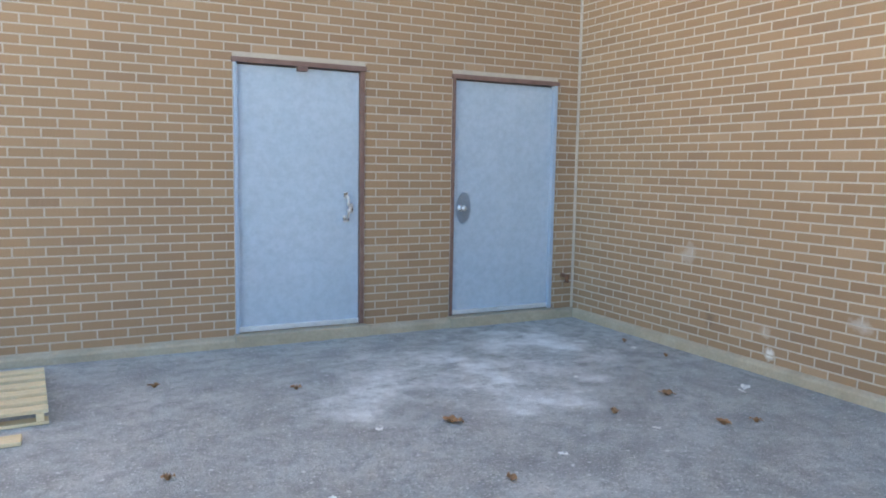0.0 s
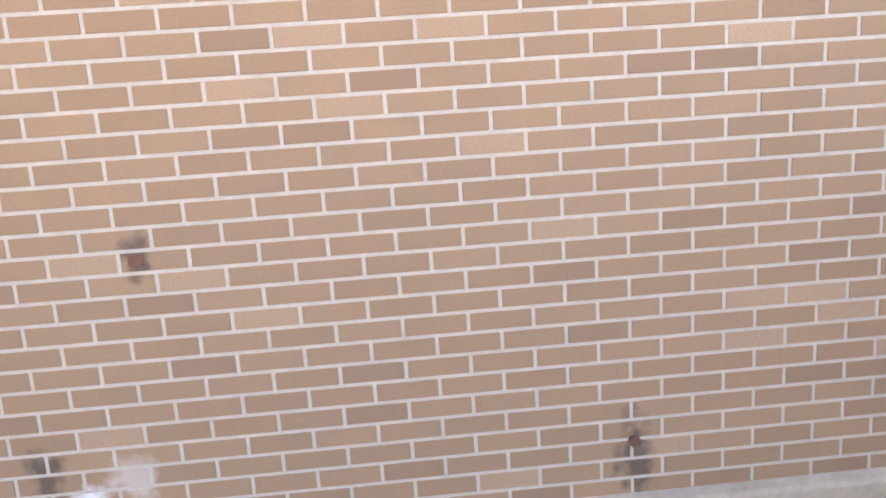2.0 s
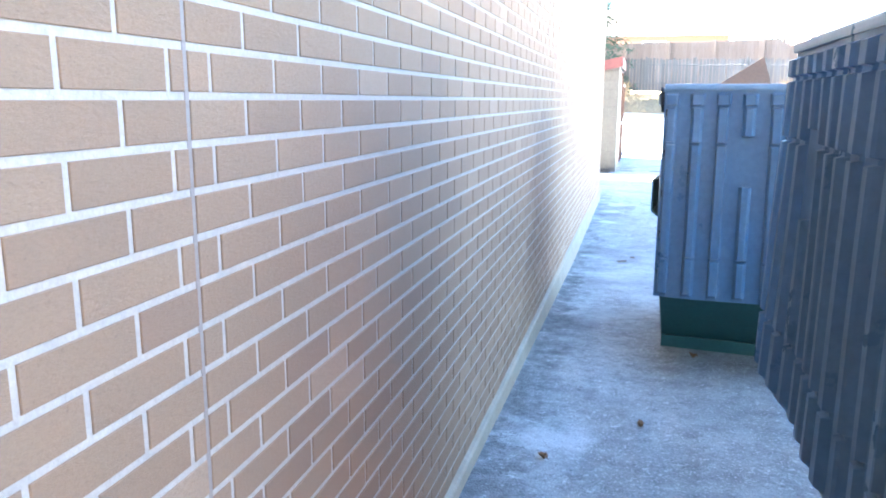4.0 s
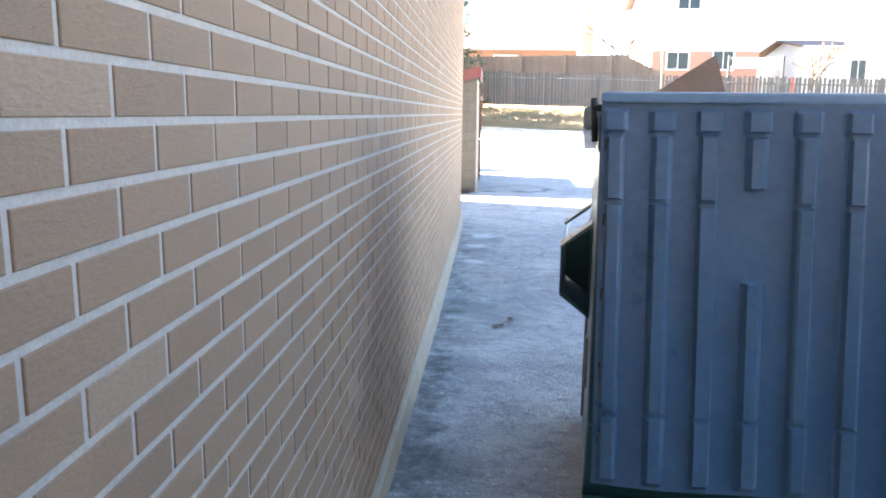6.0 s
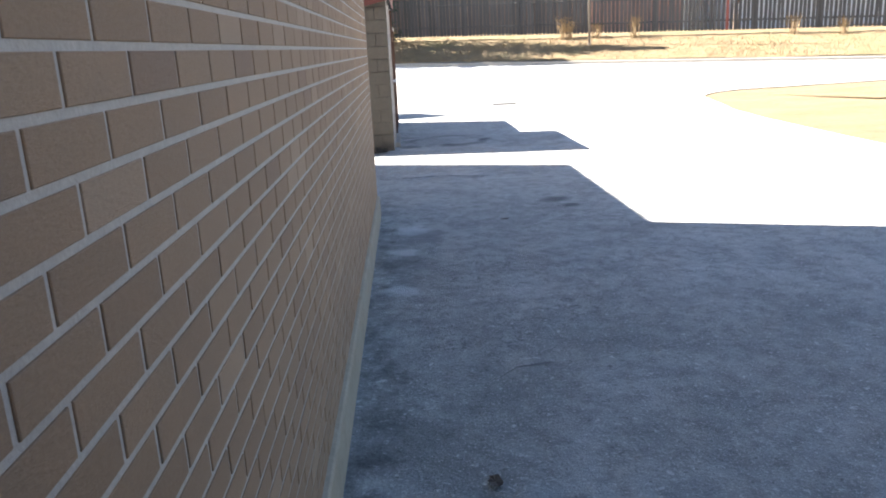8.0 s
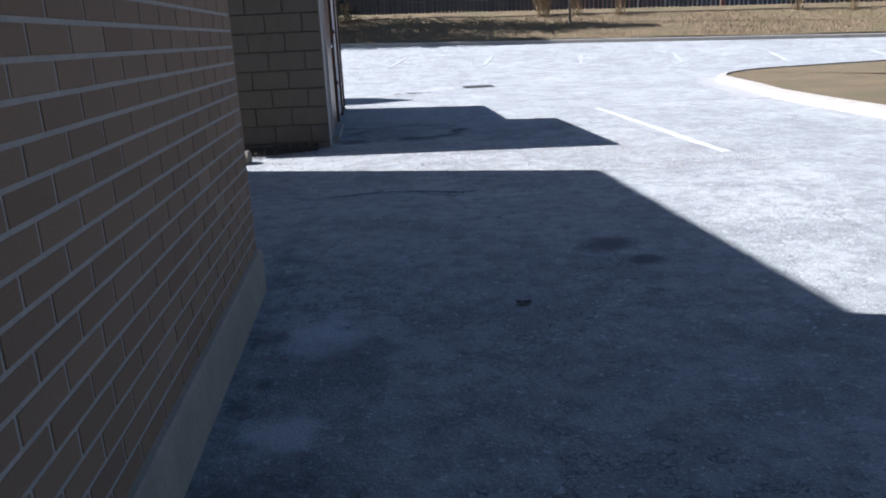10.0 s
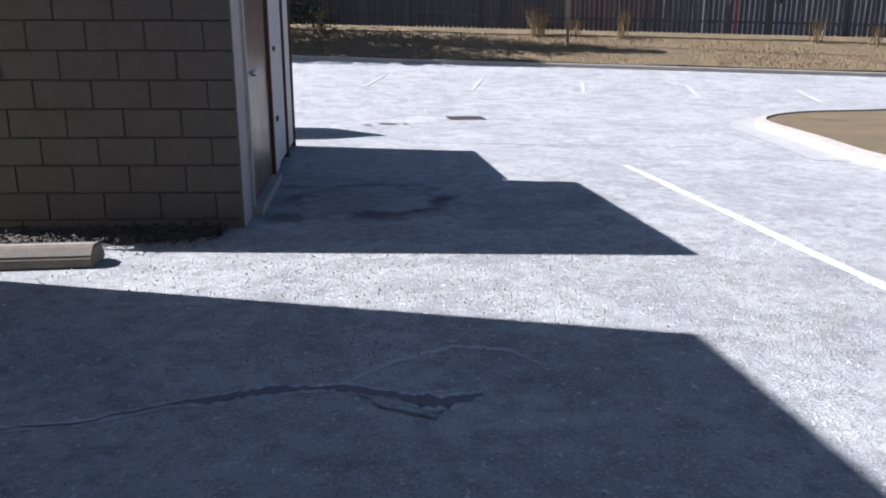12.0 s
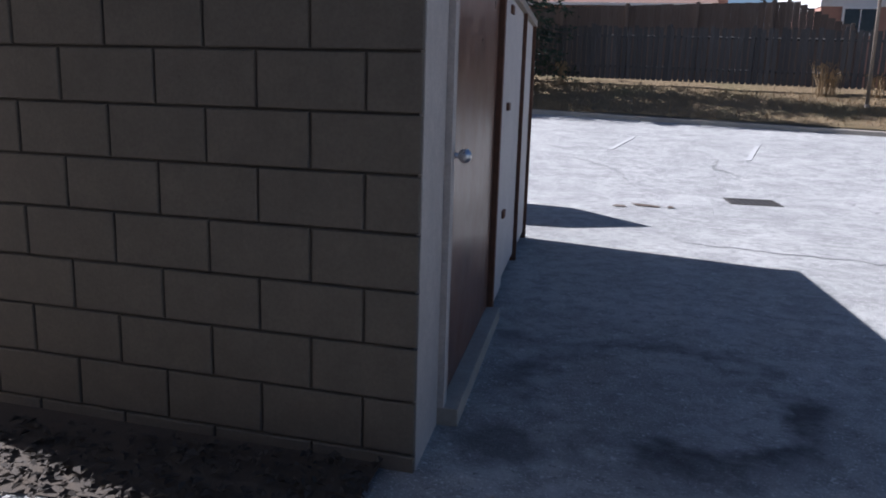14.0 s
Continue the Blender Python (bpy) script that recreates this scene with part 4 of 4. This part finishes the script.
M_CHALK = simple("chalky_asphalt_rim", (0.40, 0.41, 0.40), (0.52, 0.53, 0.52), 12, 0.95, 0, 0.4)
M_WORN = simple("dark_worn_asphalt", (0.12, 0.12, 0.125), (0.19, 0.19, 0.195), 14, 0.9, 0, 0.5)
SPALL = [(0.36, -21.09, 0.006), (0.06, -21.11, 0.007), (-0.21, -21.22, 0.010), (-0.41, -21.25, 0.032), (-0.57, -21.30, 0.036), (-0.75, -21.30, 0.012), (-0.86, -21.29, 0.030), (-1.02, -21.22, 0.022), (-1.14, -21.14, 0.055), (-1.24, -21.12, 0.045), (-1.40, -21.18, 0.006)]
ribbon("asphalt_spall_rim", SPALL, 0.0022, M_CHALK, "pale chalky rim round a spalled crack", 5, 0.022)
ribbon("asphalt_spall", SPALL, 0.0045, M_WORN, "long dark spalled crack in the asphalt", 6)
ribbon("asphalt_crack", [(-0.88, -21.26, 0.006), (-1.0, -21.10, 0.008), (-1.18, -21.0, 0.010), (-1.22, -21.05, 0.004)], 0.005, M_WORN, "thin curved crack beside the spalled asphalt", 7)
ribbon("asphalt_scuff", [(-0.88, -21.36, 0.01), (-1.07, -21.53, 0.02), (-1.33, -21.66, 0.02), (-1.57, -21.60, 0.02), (-1.71, -21.38, 0.012)], 0.0024, M_CHALK, "faint pale arc worn into the asphalt", 8)

# loose grit, uncounted
verts, faces = [], []
for k in range(2600):
    x, y = rng.uniform(-4.2, 1.8), rng.uniform(-24.0, -21.5)
    s, z = rng.uniform(0.004, 0.011), 0
    n = len(verts)
    verts += [(x - s, y, 0), (x, y - s, 0), (x + s, y, 0), (x, y + s, 0), (x + s * 0.2, y, s * 1.1)]
    faces += [(n, n + 1, n + 4), (n + 1, n + 2, n + 4), (n + 2, n + 3, n + 4), (n + 3, n, n + 4)]
me = bpy.data.meshes.new("grit")
me.from_pydata(verts, [], faces)
me.materials.append(M_KERB)
tagged(new("grit", me), "loose pale gravel grit on asphalt", "gravel", kind="stuff")

# ---- pole ----
pole = empty("steel_pole", "slim rusty steel pole standing in grass", "pole", place=pose(-8.13, -44.1, ground_z(-8.13, -44.1) - 0.05))
bm = bmesh.new()
tube(bm, (0, 0, 0), (0.12, 0, 7.5), 0.05, 0.04)
part("shaft", bm, M_POLE, pole, "", True)
bm = bmesh.new()
tube(bm, (0, 0, 0), (0, 0, 0.12), 0.07, 0.06)
part("collar", bm, M_POLE, pole)

# ---- picket fence ----
FENCE_D = 3.6
fence = empty("picket_fence", "weathered grey board fence along the bank", "fence")
shared = {}
turn = math.degrees(math.atan2(CURB_U.y, CURB_U.x))
for kind, m in (("a", M_FENCE), ("r", M_FENCER)):
    shared[kind] = mesh_of(boxes((-0.062, -0.010, 0.0, 0.062, 0.010, 1.0)), "board", m)
s = -7.0
i = 0
while s < 31:
    x, y = along(s, FENCE_D)
    b = new("board", shared["r" if 13.9 < s < 14.08 else "a"])
    b.parent = fence
    h = 1.62 + rng.uniform(-0.03, 0.03) + (0.03 if i % 2 else 0)
    b.matrix_basis = pose(x, y + (0.02 if i % 2 else 0), ground_z(x, y) - 0.04, 0, rng.uniform(-1.2, 1.2), turn) @ Matrix.Diagonal((1, 1, h, 1))
    s += 0.165
    i += 1
for k in range(16):
    x, y = along(-7 + k * 2.45, FENCE_D + 0.06)
    b = part("post", boxes((-0.05, -0.05, 0, 0.05, 0.05, 1.72), bevel=0.006), M_FENCE, fence)
    b.matrix_basis = pose(x, y, ground_z(x, y) - 0.05, 0, 0, turn)
for h in (0.35, 1.3):
    for k in range(15):
        x0, y0 = along(-7 + k * 2.45, FENCE_D + 0.03)
        x1, y1 = along(-7 + (k + 1) * 2.45, FENCE_D + 0.03)
        bm = bmesh.new()
        tube(bm, (x0, y0, ground_z(x0, y0) + h), (x1, y1, ground_z(x1, y1) + h), 0.04, None, 4)
        part("rail", bm, M_FENCE, fence)

# taller solid board fence behind, by the low house
tall = empty("tall_board_fence", "tall solid brown board fence on higher ground", "fence")
board = mesh_of(boxes((-0.105, -0.012, 0.0, 0.105, 0.012, 1.0)), "tall_board", M_FENCEB)
s = -7.0
while s < 8.2:
    x, y = along(s, 6.8)
    b = new("board", board)
    b.parent = tall
    b.matrix_basis = pose(x, y, 1.6, 0, 0, turn) @ Matrix.Diagonal((1, 1, (2.92 if s < 6.2 else 2.92 - (s - 6.2) * 0.5) + rng.uniform(-0.015, 0.015), 1))
    s += 0.213
for k in range(7):
    x, y = along(-6.5 + k * 2.4, 6.74)
    b = part("post", boxes((-0.06, -0.06, 0, 0.06, 0.06, 2.98 if k < 6 else 2.2), bevel=0.006), M_FENCEB, tall)
    b.matrix_basis = pose(x, y, 1.6, 0, 0, turn)


# ---- lattice topper and houses ----
def window(parent, x, y, z, w, h):
    win = part("window", boxes((x - w / 2 - 0.09, y - 0.02, z - 0.09, x - w / 2, y + 0.06, z + h + 0.09), (x + w / 2, y - 0.02, z - 0.09, x + w / 2 + 0.09, y + 0.06, z + h + 0.09), (x - w / 2, y - 0.02, z + h, x + w / 2, y + 0.06, z + h + 0.09), (x - w / 2, y - 0.02, z - 0.09, x + w / 2, y + 0.08, z)), M_TRIMWHITE, parent, "white framed window")
    part("pane", boxes((x - w / 2, y - 0.03, z, x - 0.02, y + 0.015, z + h), (x + 0.02, y - 0.03, z, x + w / 2, y + 0.015, z + h)), M_GLASS, win, "dark glass")
    part("mullion", boxes((x - 0.02, y - 0.02, z, x + 0.02, y + 0.04, z + h)), M_TRIMWHITE, win)


def house(name, label, x0, x1, y, depth, base, split, eave, ridge, lower, upper, windows, chimney=None):
    ob = empty(name, label, "house")
    part("lower_wall", boxes((x0, y - depth, base, x1, y, split)), lower, ob)
    if eave > split:
        part("upper_wall", boxes((x0 - 0.03, y - depth, split, x1 + 0.03, y + 0.05, eave)), upper, ob, "horizontal siding upper wall")
        z = split + 0.2
        while z < eave - 0.1:
            part("siding_board", boxes((x0 - 0.02, y + 0.05, z, x1 + 0.02, y + 0.065, z + 0.17)), upper, ob)
            z += 0.2
    bm = bmesh.new()
    prism(bm, [(y + 0.5, eave - 0.02), (y - depth / 2, ridge), (y - depth - 0.5, eave - 0.02), (y - depth - 0.5, eave + 0.1), (y - depth / 2, ridge + 0.15), (y + 0.5, eave + 0.1)], "x", x0 - 0.5, x1 + 0.5)
    roof = part("roof", bm, M_SHINGLE, ob, "brown shingled roof")
    part("gutter", boxes((x0 - 0.5, y + 0.5, eave - 0.02, x1 + 0.5, y + 0.6, eave + 0.1)), M_TRIMWHITE, roof)
    bm = bmesh.new()
    for gx in (x0 + 0.02, x1 - 0.22):
        prism(bm, [(y - 0.05, eave - 0.02), (y - depth / 2, ridge), (y - depth + 0.05, eave - 0.02)], "x", gx, gx + 0.2)
    part("gable", bm, upper, ob)
    for wx, wz, w, h in windows:
        window(ob, wx, y + 0.07, wz, w, h)
    if chimney is not None:
        part("chimney", boxes((chimney - 0.35, y - depth * 0.4, eave, chimney + 0.35, y - depth * 0.4 + 0.7, ridge + 1.0), bevel=0.02), M_PINKBRICK, ob)
    return ob


house("bungalow", "low house with brown shingled roof", -5.9, 3.0, -60, 9, 1.5, 5.6, 5.6, 7.6, M_PINKBRICK, M_SIDING, ((-1.2, 4.3, 1.4, 0.9),), -7.0)
house("two_storey_house", "two-storey house, white siding over pink brick", -17.0, -10.4, -58, 8, 1.5, 5.45, 9.0, 11.0, M_PINKBRICK, M_SIDING, ((-12.0, 4.35, 1.3, 1.0), (-14.8, 4.35, 1.2, 1.1), (-12.5, 8.0, 1.3, 0.8)))
house("white_house", "white sided two-storey house behind the fence", -29.0, -19.6, -57, 8, 1.5, 1.6, 5.6, 6.3, M_PINKBRICK, M_SIDING, ((-22.6, 3.3, 0.9, 1.6), (-26.2, 3.6, 1.4, 1.1)))
house("tan_house", "tan brick house beyond the fence", -41.0, -32.0, -56, 8, 1.0, 5.5, 6.0, 8.5, M_PINKBRICK, M_SIDING, ((-34.5, 3.6, 1.3, 1.2),), -33.5)

lattice = empty("lattice_screen", "white garden lattice screen above the fence", "lattice")
part("frame", boxes((-15.6, -50.05, 3.95, -12.9, -50.0, 4.0), (-15.6, -50.05, 4.45, -12.9, -50.0, 4.5)), M_TRIMWHITE, lattice)
part("post", boxes((-15.7, -50.1, 1.2, -15.6, -50.0, 4.6)), M_FENCE, lattice)
part("post", boxes((-12.9, -50.1, 1.2, -12.8, -50.0, 4.6)), M_FENCE, lattice)
for k in range(26):
    for sgn in (-1, 1):
        x = -15.4 + k * 0.1
        a, b = (x, -50.02 + 0.006 * sgn, 4.0), (x + sgn * 0.45, -50.02 + 0.006 * sgn, 4.45)
        if -15.6 < b[0] < -12.9:
            bm = bmesh.new()
            tube(bm, a, b, 0.014, None, 4)
            part("slat", bm, M_TRIMWHITE, lattice)


# ---- spruce ----
def spruce(x, y, h, seed):
    r = random.Random(seed)
    base = ground_z(x, y)
    ob = empty("spruce_tree", "dense dark green spruce beside the fence", "tree", place=pose(x, y, base))
    bm = bmesh.new()
    tube(bm, (0, 0, -0.2), (0.05, 0, h), 0.16, 0.02, 10)
    part("trunk", bm, M_BARK, ob)
    vs, fs = [], []
    lb = bmesh.new()
    z = 0.9
    while z < h - 0.1:
        reach = 2.5 * (1 - z / h) ** 0.85 + 0.12
        for k in range(11):
            a = r.uniform(0, 6.283)
            L = reach * r.uniform(0.7, 1.12)
            tip = Vector((math.cos(a) * L, math.sin(a) * L, z - 0.22 * L + r.uniform(-0.1, 0.1)))
            root = Vector((0, 0, z))
            tube(lb, root, tip, 0.022, 0.006, 4)
            for t in range(int(9 * L) + 4):
                u = r.uniform(0.25, 1.0)
                c = root.lerp(tip, u) + Vector((r.gauss(0, 0.10), r.gauss(0, 0.10), r.gauss(-0.05, 0.06)))
                for q in range(3):
                    d = Vector((r.gauss(0, 1), r.gauss(0, 1), r.gauss(-0.3, 0.5))).normalized() * r.uniform(0.10, 0.2)
                    e = d.cross(Vector((r.gauss(0, 1), r.gauss(0, 1), r.gauss(0, 1)))).normalized() * 0.03
                    n = len(vs)
                    vs += [tuple(c - e), tuple(c + e), tuple(c + d)]
                    fs.append((n, n + 1, n + 2))
        z += 0.26
    part("limbs", lb, M_BARK, ob)
    me = bpy.data.meshes.new("crown")
    me.from_pydata(vs, [], fs)
    me.materials.append(M_NEEDLE)
    cr = new("crown", me)
    cr.parent = ob


spruce(2.1, -47.0, 11.0, 5)
spruce(4.4, -46.0, 9.5, 6)


def weed(x, y, h, seed):
    r = random.Random(seed)
    vs, fs = [], []
    for k in range(46):
        a, lean = r.uniform(0, 6.283), r.uniform(0.05, 0.45)
        L = h * r.uniform(0.5, 1.0)
        p = Vector((r.gauss(0, 0.08), r.gauss(0, 0.08), 0))
        tip = p + Vector((math.cos(a) * lean * L, math.sin(a) * lean * L, L))
        e = Vector((-math.sin(a), math.cos(a), 0)) * 0.008
        n = len(vs)
        vs += [tuple(p - e), tuple(p + e), tuple(tip + e * 0.6), tuple(tip - e * 0.6)]
        fs.append((n, n + 1, n + 2, n + 3))
        for q in range(3):
            d = tip + Vector((r.gauss(0, 0.05), r.gauss(0, 0.05), r.gauss(0, 0.05)))
            n = len(vs)
            vs += [tuple(d), tuple(d + Vector((0.03, 0.01, 0.02))), tuple(d + Vector((0, 0.02, 0.05)))]
            fs.append((n, n + 1, n + 2))
    me = bpy.data.meshes.new("weed")
    me.from_pydata(vs, [], fs)
    me.materials.append(M_STRAW)
    ob = tagged(new("dry_weed", me), "tall dry straw-coloured weed by the fence", "weed", "weeds along the fence")
    ob.matrix_basis = pose(x, y, ground_z(x, y) - 0.02)


for i, (s_, d_, h_) in enumerate(((7.2, 3.3, 0.9), (7.5, 3.4, 0.7), (10.2, 3.3, 0.9), (8.6, 3.4, 0.6), (-0.5, 3.3, 0.7), (16.5, 3.3, 0.8), (21, 3.2, 1.3), (21.6, 3.0, 1.2), (18.4, 3.3, 0.6))):
    weed(*along(s_, d_), h_, 200 + i)

# grass blades on the bank, uncounted
verts, faces = [], []
for k in range(16000):
    x, y = along(rng.uniform(-4, 26), 0.2 + 3.3 * rng.random())
    z = ground_z(x, y) - 0.02
    h, a = rng.uniform(0.04, 0.13), rng.uniform(0, 6.28)
    dx, dy = 0.012 * math.cos(a), 0.012 * math.sin(a)
    n = len(verts)
    verts += [(x - dx, y - dy, z), (x + dx, y + dy, z), (x + dy * 3, y - dx * 3, z + h)]
    faces.append((n, n + 1, n + 2))
me = bpy.data.meshes.new("grass_blades")
me.from_pydata(verts, [], faces)
me.materials.append(M_STRAW)
tagged(new("grass_blades", me), "dry straw-coloured grass on the bank", "grass", kind="stuff")

# bare tree behind the houses
def bare_tree(x, y, h, seed):
    r = random.Random(seed)
    ob = empty("bare_tree", "leafless tree with fine twigs behind the houses", "tree", place=pose(x, y, 1.4))
    trunk, twigs = bmesh.new(), bmesh.new()
    tube(trunk, (0, 0, 0), (0, 0, h * 0.35), 0.16, 0.11, 8)
    def grow(p, d, L, rad, depth):
        q = p + d * L
        tube(twigs, p, q, rad, rad * 0.65, 4)
        if depth:
            for _ in range(3):
                e = (d + Vector((r.gauss(0, 0.45), r.gauss(0, 0.45), r.gauss(0.1, 0.3)))).normalized()
                grow(q, e, L * r.uniform(0.6, 0.8), rad * 0.6, depth - 1)
    for _ in range(4):
        grow(Vector((0, 0, h * 0.34)), Vector((r.gauss(0, 0.4), r.gauss(0, 0.4), 1)).normalized(), h * 0.22, 0.08, 3)
    part("trunk", trunk, M_BARK, ob)
    part("limbs", twigs, M_BARK, ob)


bare_tree(-8.6, -56.5, 8.0, 3)
bare_tree(-18.6, -54, 5.0, 8)

# ---- single blocks and bricks ----
block_mesh = {}


def block_piece(L, h):
    key = (round(L, 3), round(h, 3))
    if key not in block_mesh:
        v, f = [], []
        c = 0.004
        for x0, x1, a, b, d in ((0, L, 0, h, -0.013), (0, L, 0, h, 0.0), (c, L - c, c, h - c, c)):
            v += [(x0, d, a), (x1, d, a), (x1, d, b), (x0, d, b)]
        for q in (0, 4):
            for i in range(4):
                j = (i + 1) % 4
                f.append((q + i, q + j, q + 4 + j, q + 4 + i))
        f.append((8, 9, 10, 11))
        me = bpy.data.meshes.new("block")
        me.from_pydata(v, [], f)
        me.materials.append(M_BLOCK)
        block_mesh[key] = me
    return block_mesh[key]


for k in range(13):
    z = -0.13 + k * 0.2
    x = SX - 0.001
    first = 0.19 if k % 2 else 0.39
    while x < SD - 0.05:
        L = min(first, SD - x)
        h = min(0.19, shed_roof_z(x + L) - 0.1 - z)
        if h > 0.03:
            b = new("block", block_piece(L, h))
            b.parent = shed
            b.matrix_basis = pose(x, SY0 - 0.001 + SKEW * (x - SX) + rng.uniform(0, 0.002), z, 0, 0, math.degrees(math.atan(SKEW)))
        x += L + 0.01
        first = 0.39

brick_meshes = {}
for p, q, z0, z1 in loose:
    key = round(q - p, 3)
    if key not in brick_meshes:
        v, f = [], []
        brick_solid(v, f, "x", 0.0, q - p, 0.0, z1 - z0, 0.0005)
        brick_meshes[key] = brick_mesh("brick", v, f)
    b = new("brick", brick_meshes[key])
    b.parent = wall_b
    b.matrix_basis = pose(rng.uniform(-0.0005, 0.0005), p, z0)

# ---- loose things and the lot follow the falling ground ----
FIXED = ("wall", "roof_main", "control_joint", "corner_caulk", "baseboard", "door_", "ground", "dumpster", "rubbish_bag", "refuse_load", "cardboard_sheet", "hose_tap", "wall_pipe", "sun", "camera", "Camera")
bpy.context.view_layer.update()
for ob in list(scene.objects):
    if ob.parent is None and ob.type in ("MESH", "EMPTY") and not ob.name.startswith(FIXED):
        if ob.type == "MESH":
            ys = [(ob.matrix_world @ Vector(c)).y for c in ob.bound_box]
            middle = (min(ys) + max(ys)) / 2
        else:
            middle = ob.matrix_world.translation.y
            if ob.name.startswith(("block_shed", "side_enclosure")):
                middle = SY0
        m = ob.matrix_basis.copy()
        m.translation.z += fall(middle)
        ob.matrix_basis = m
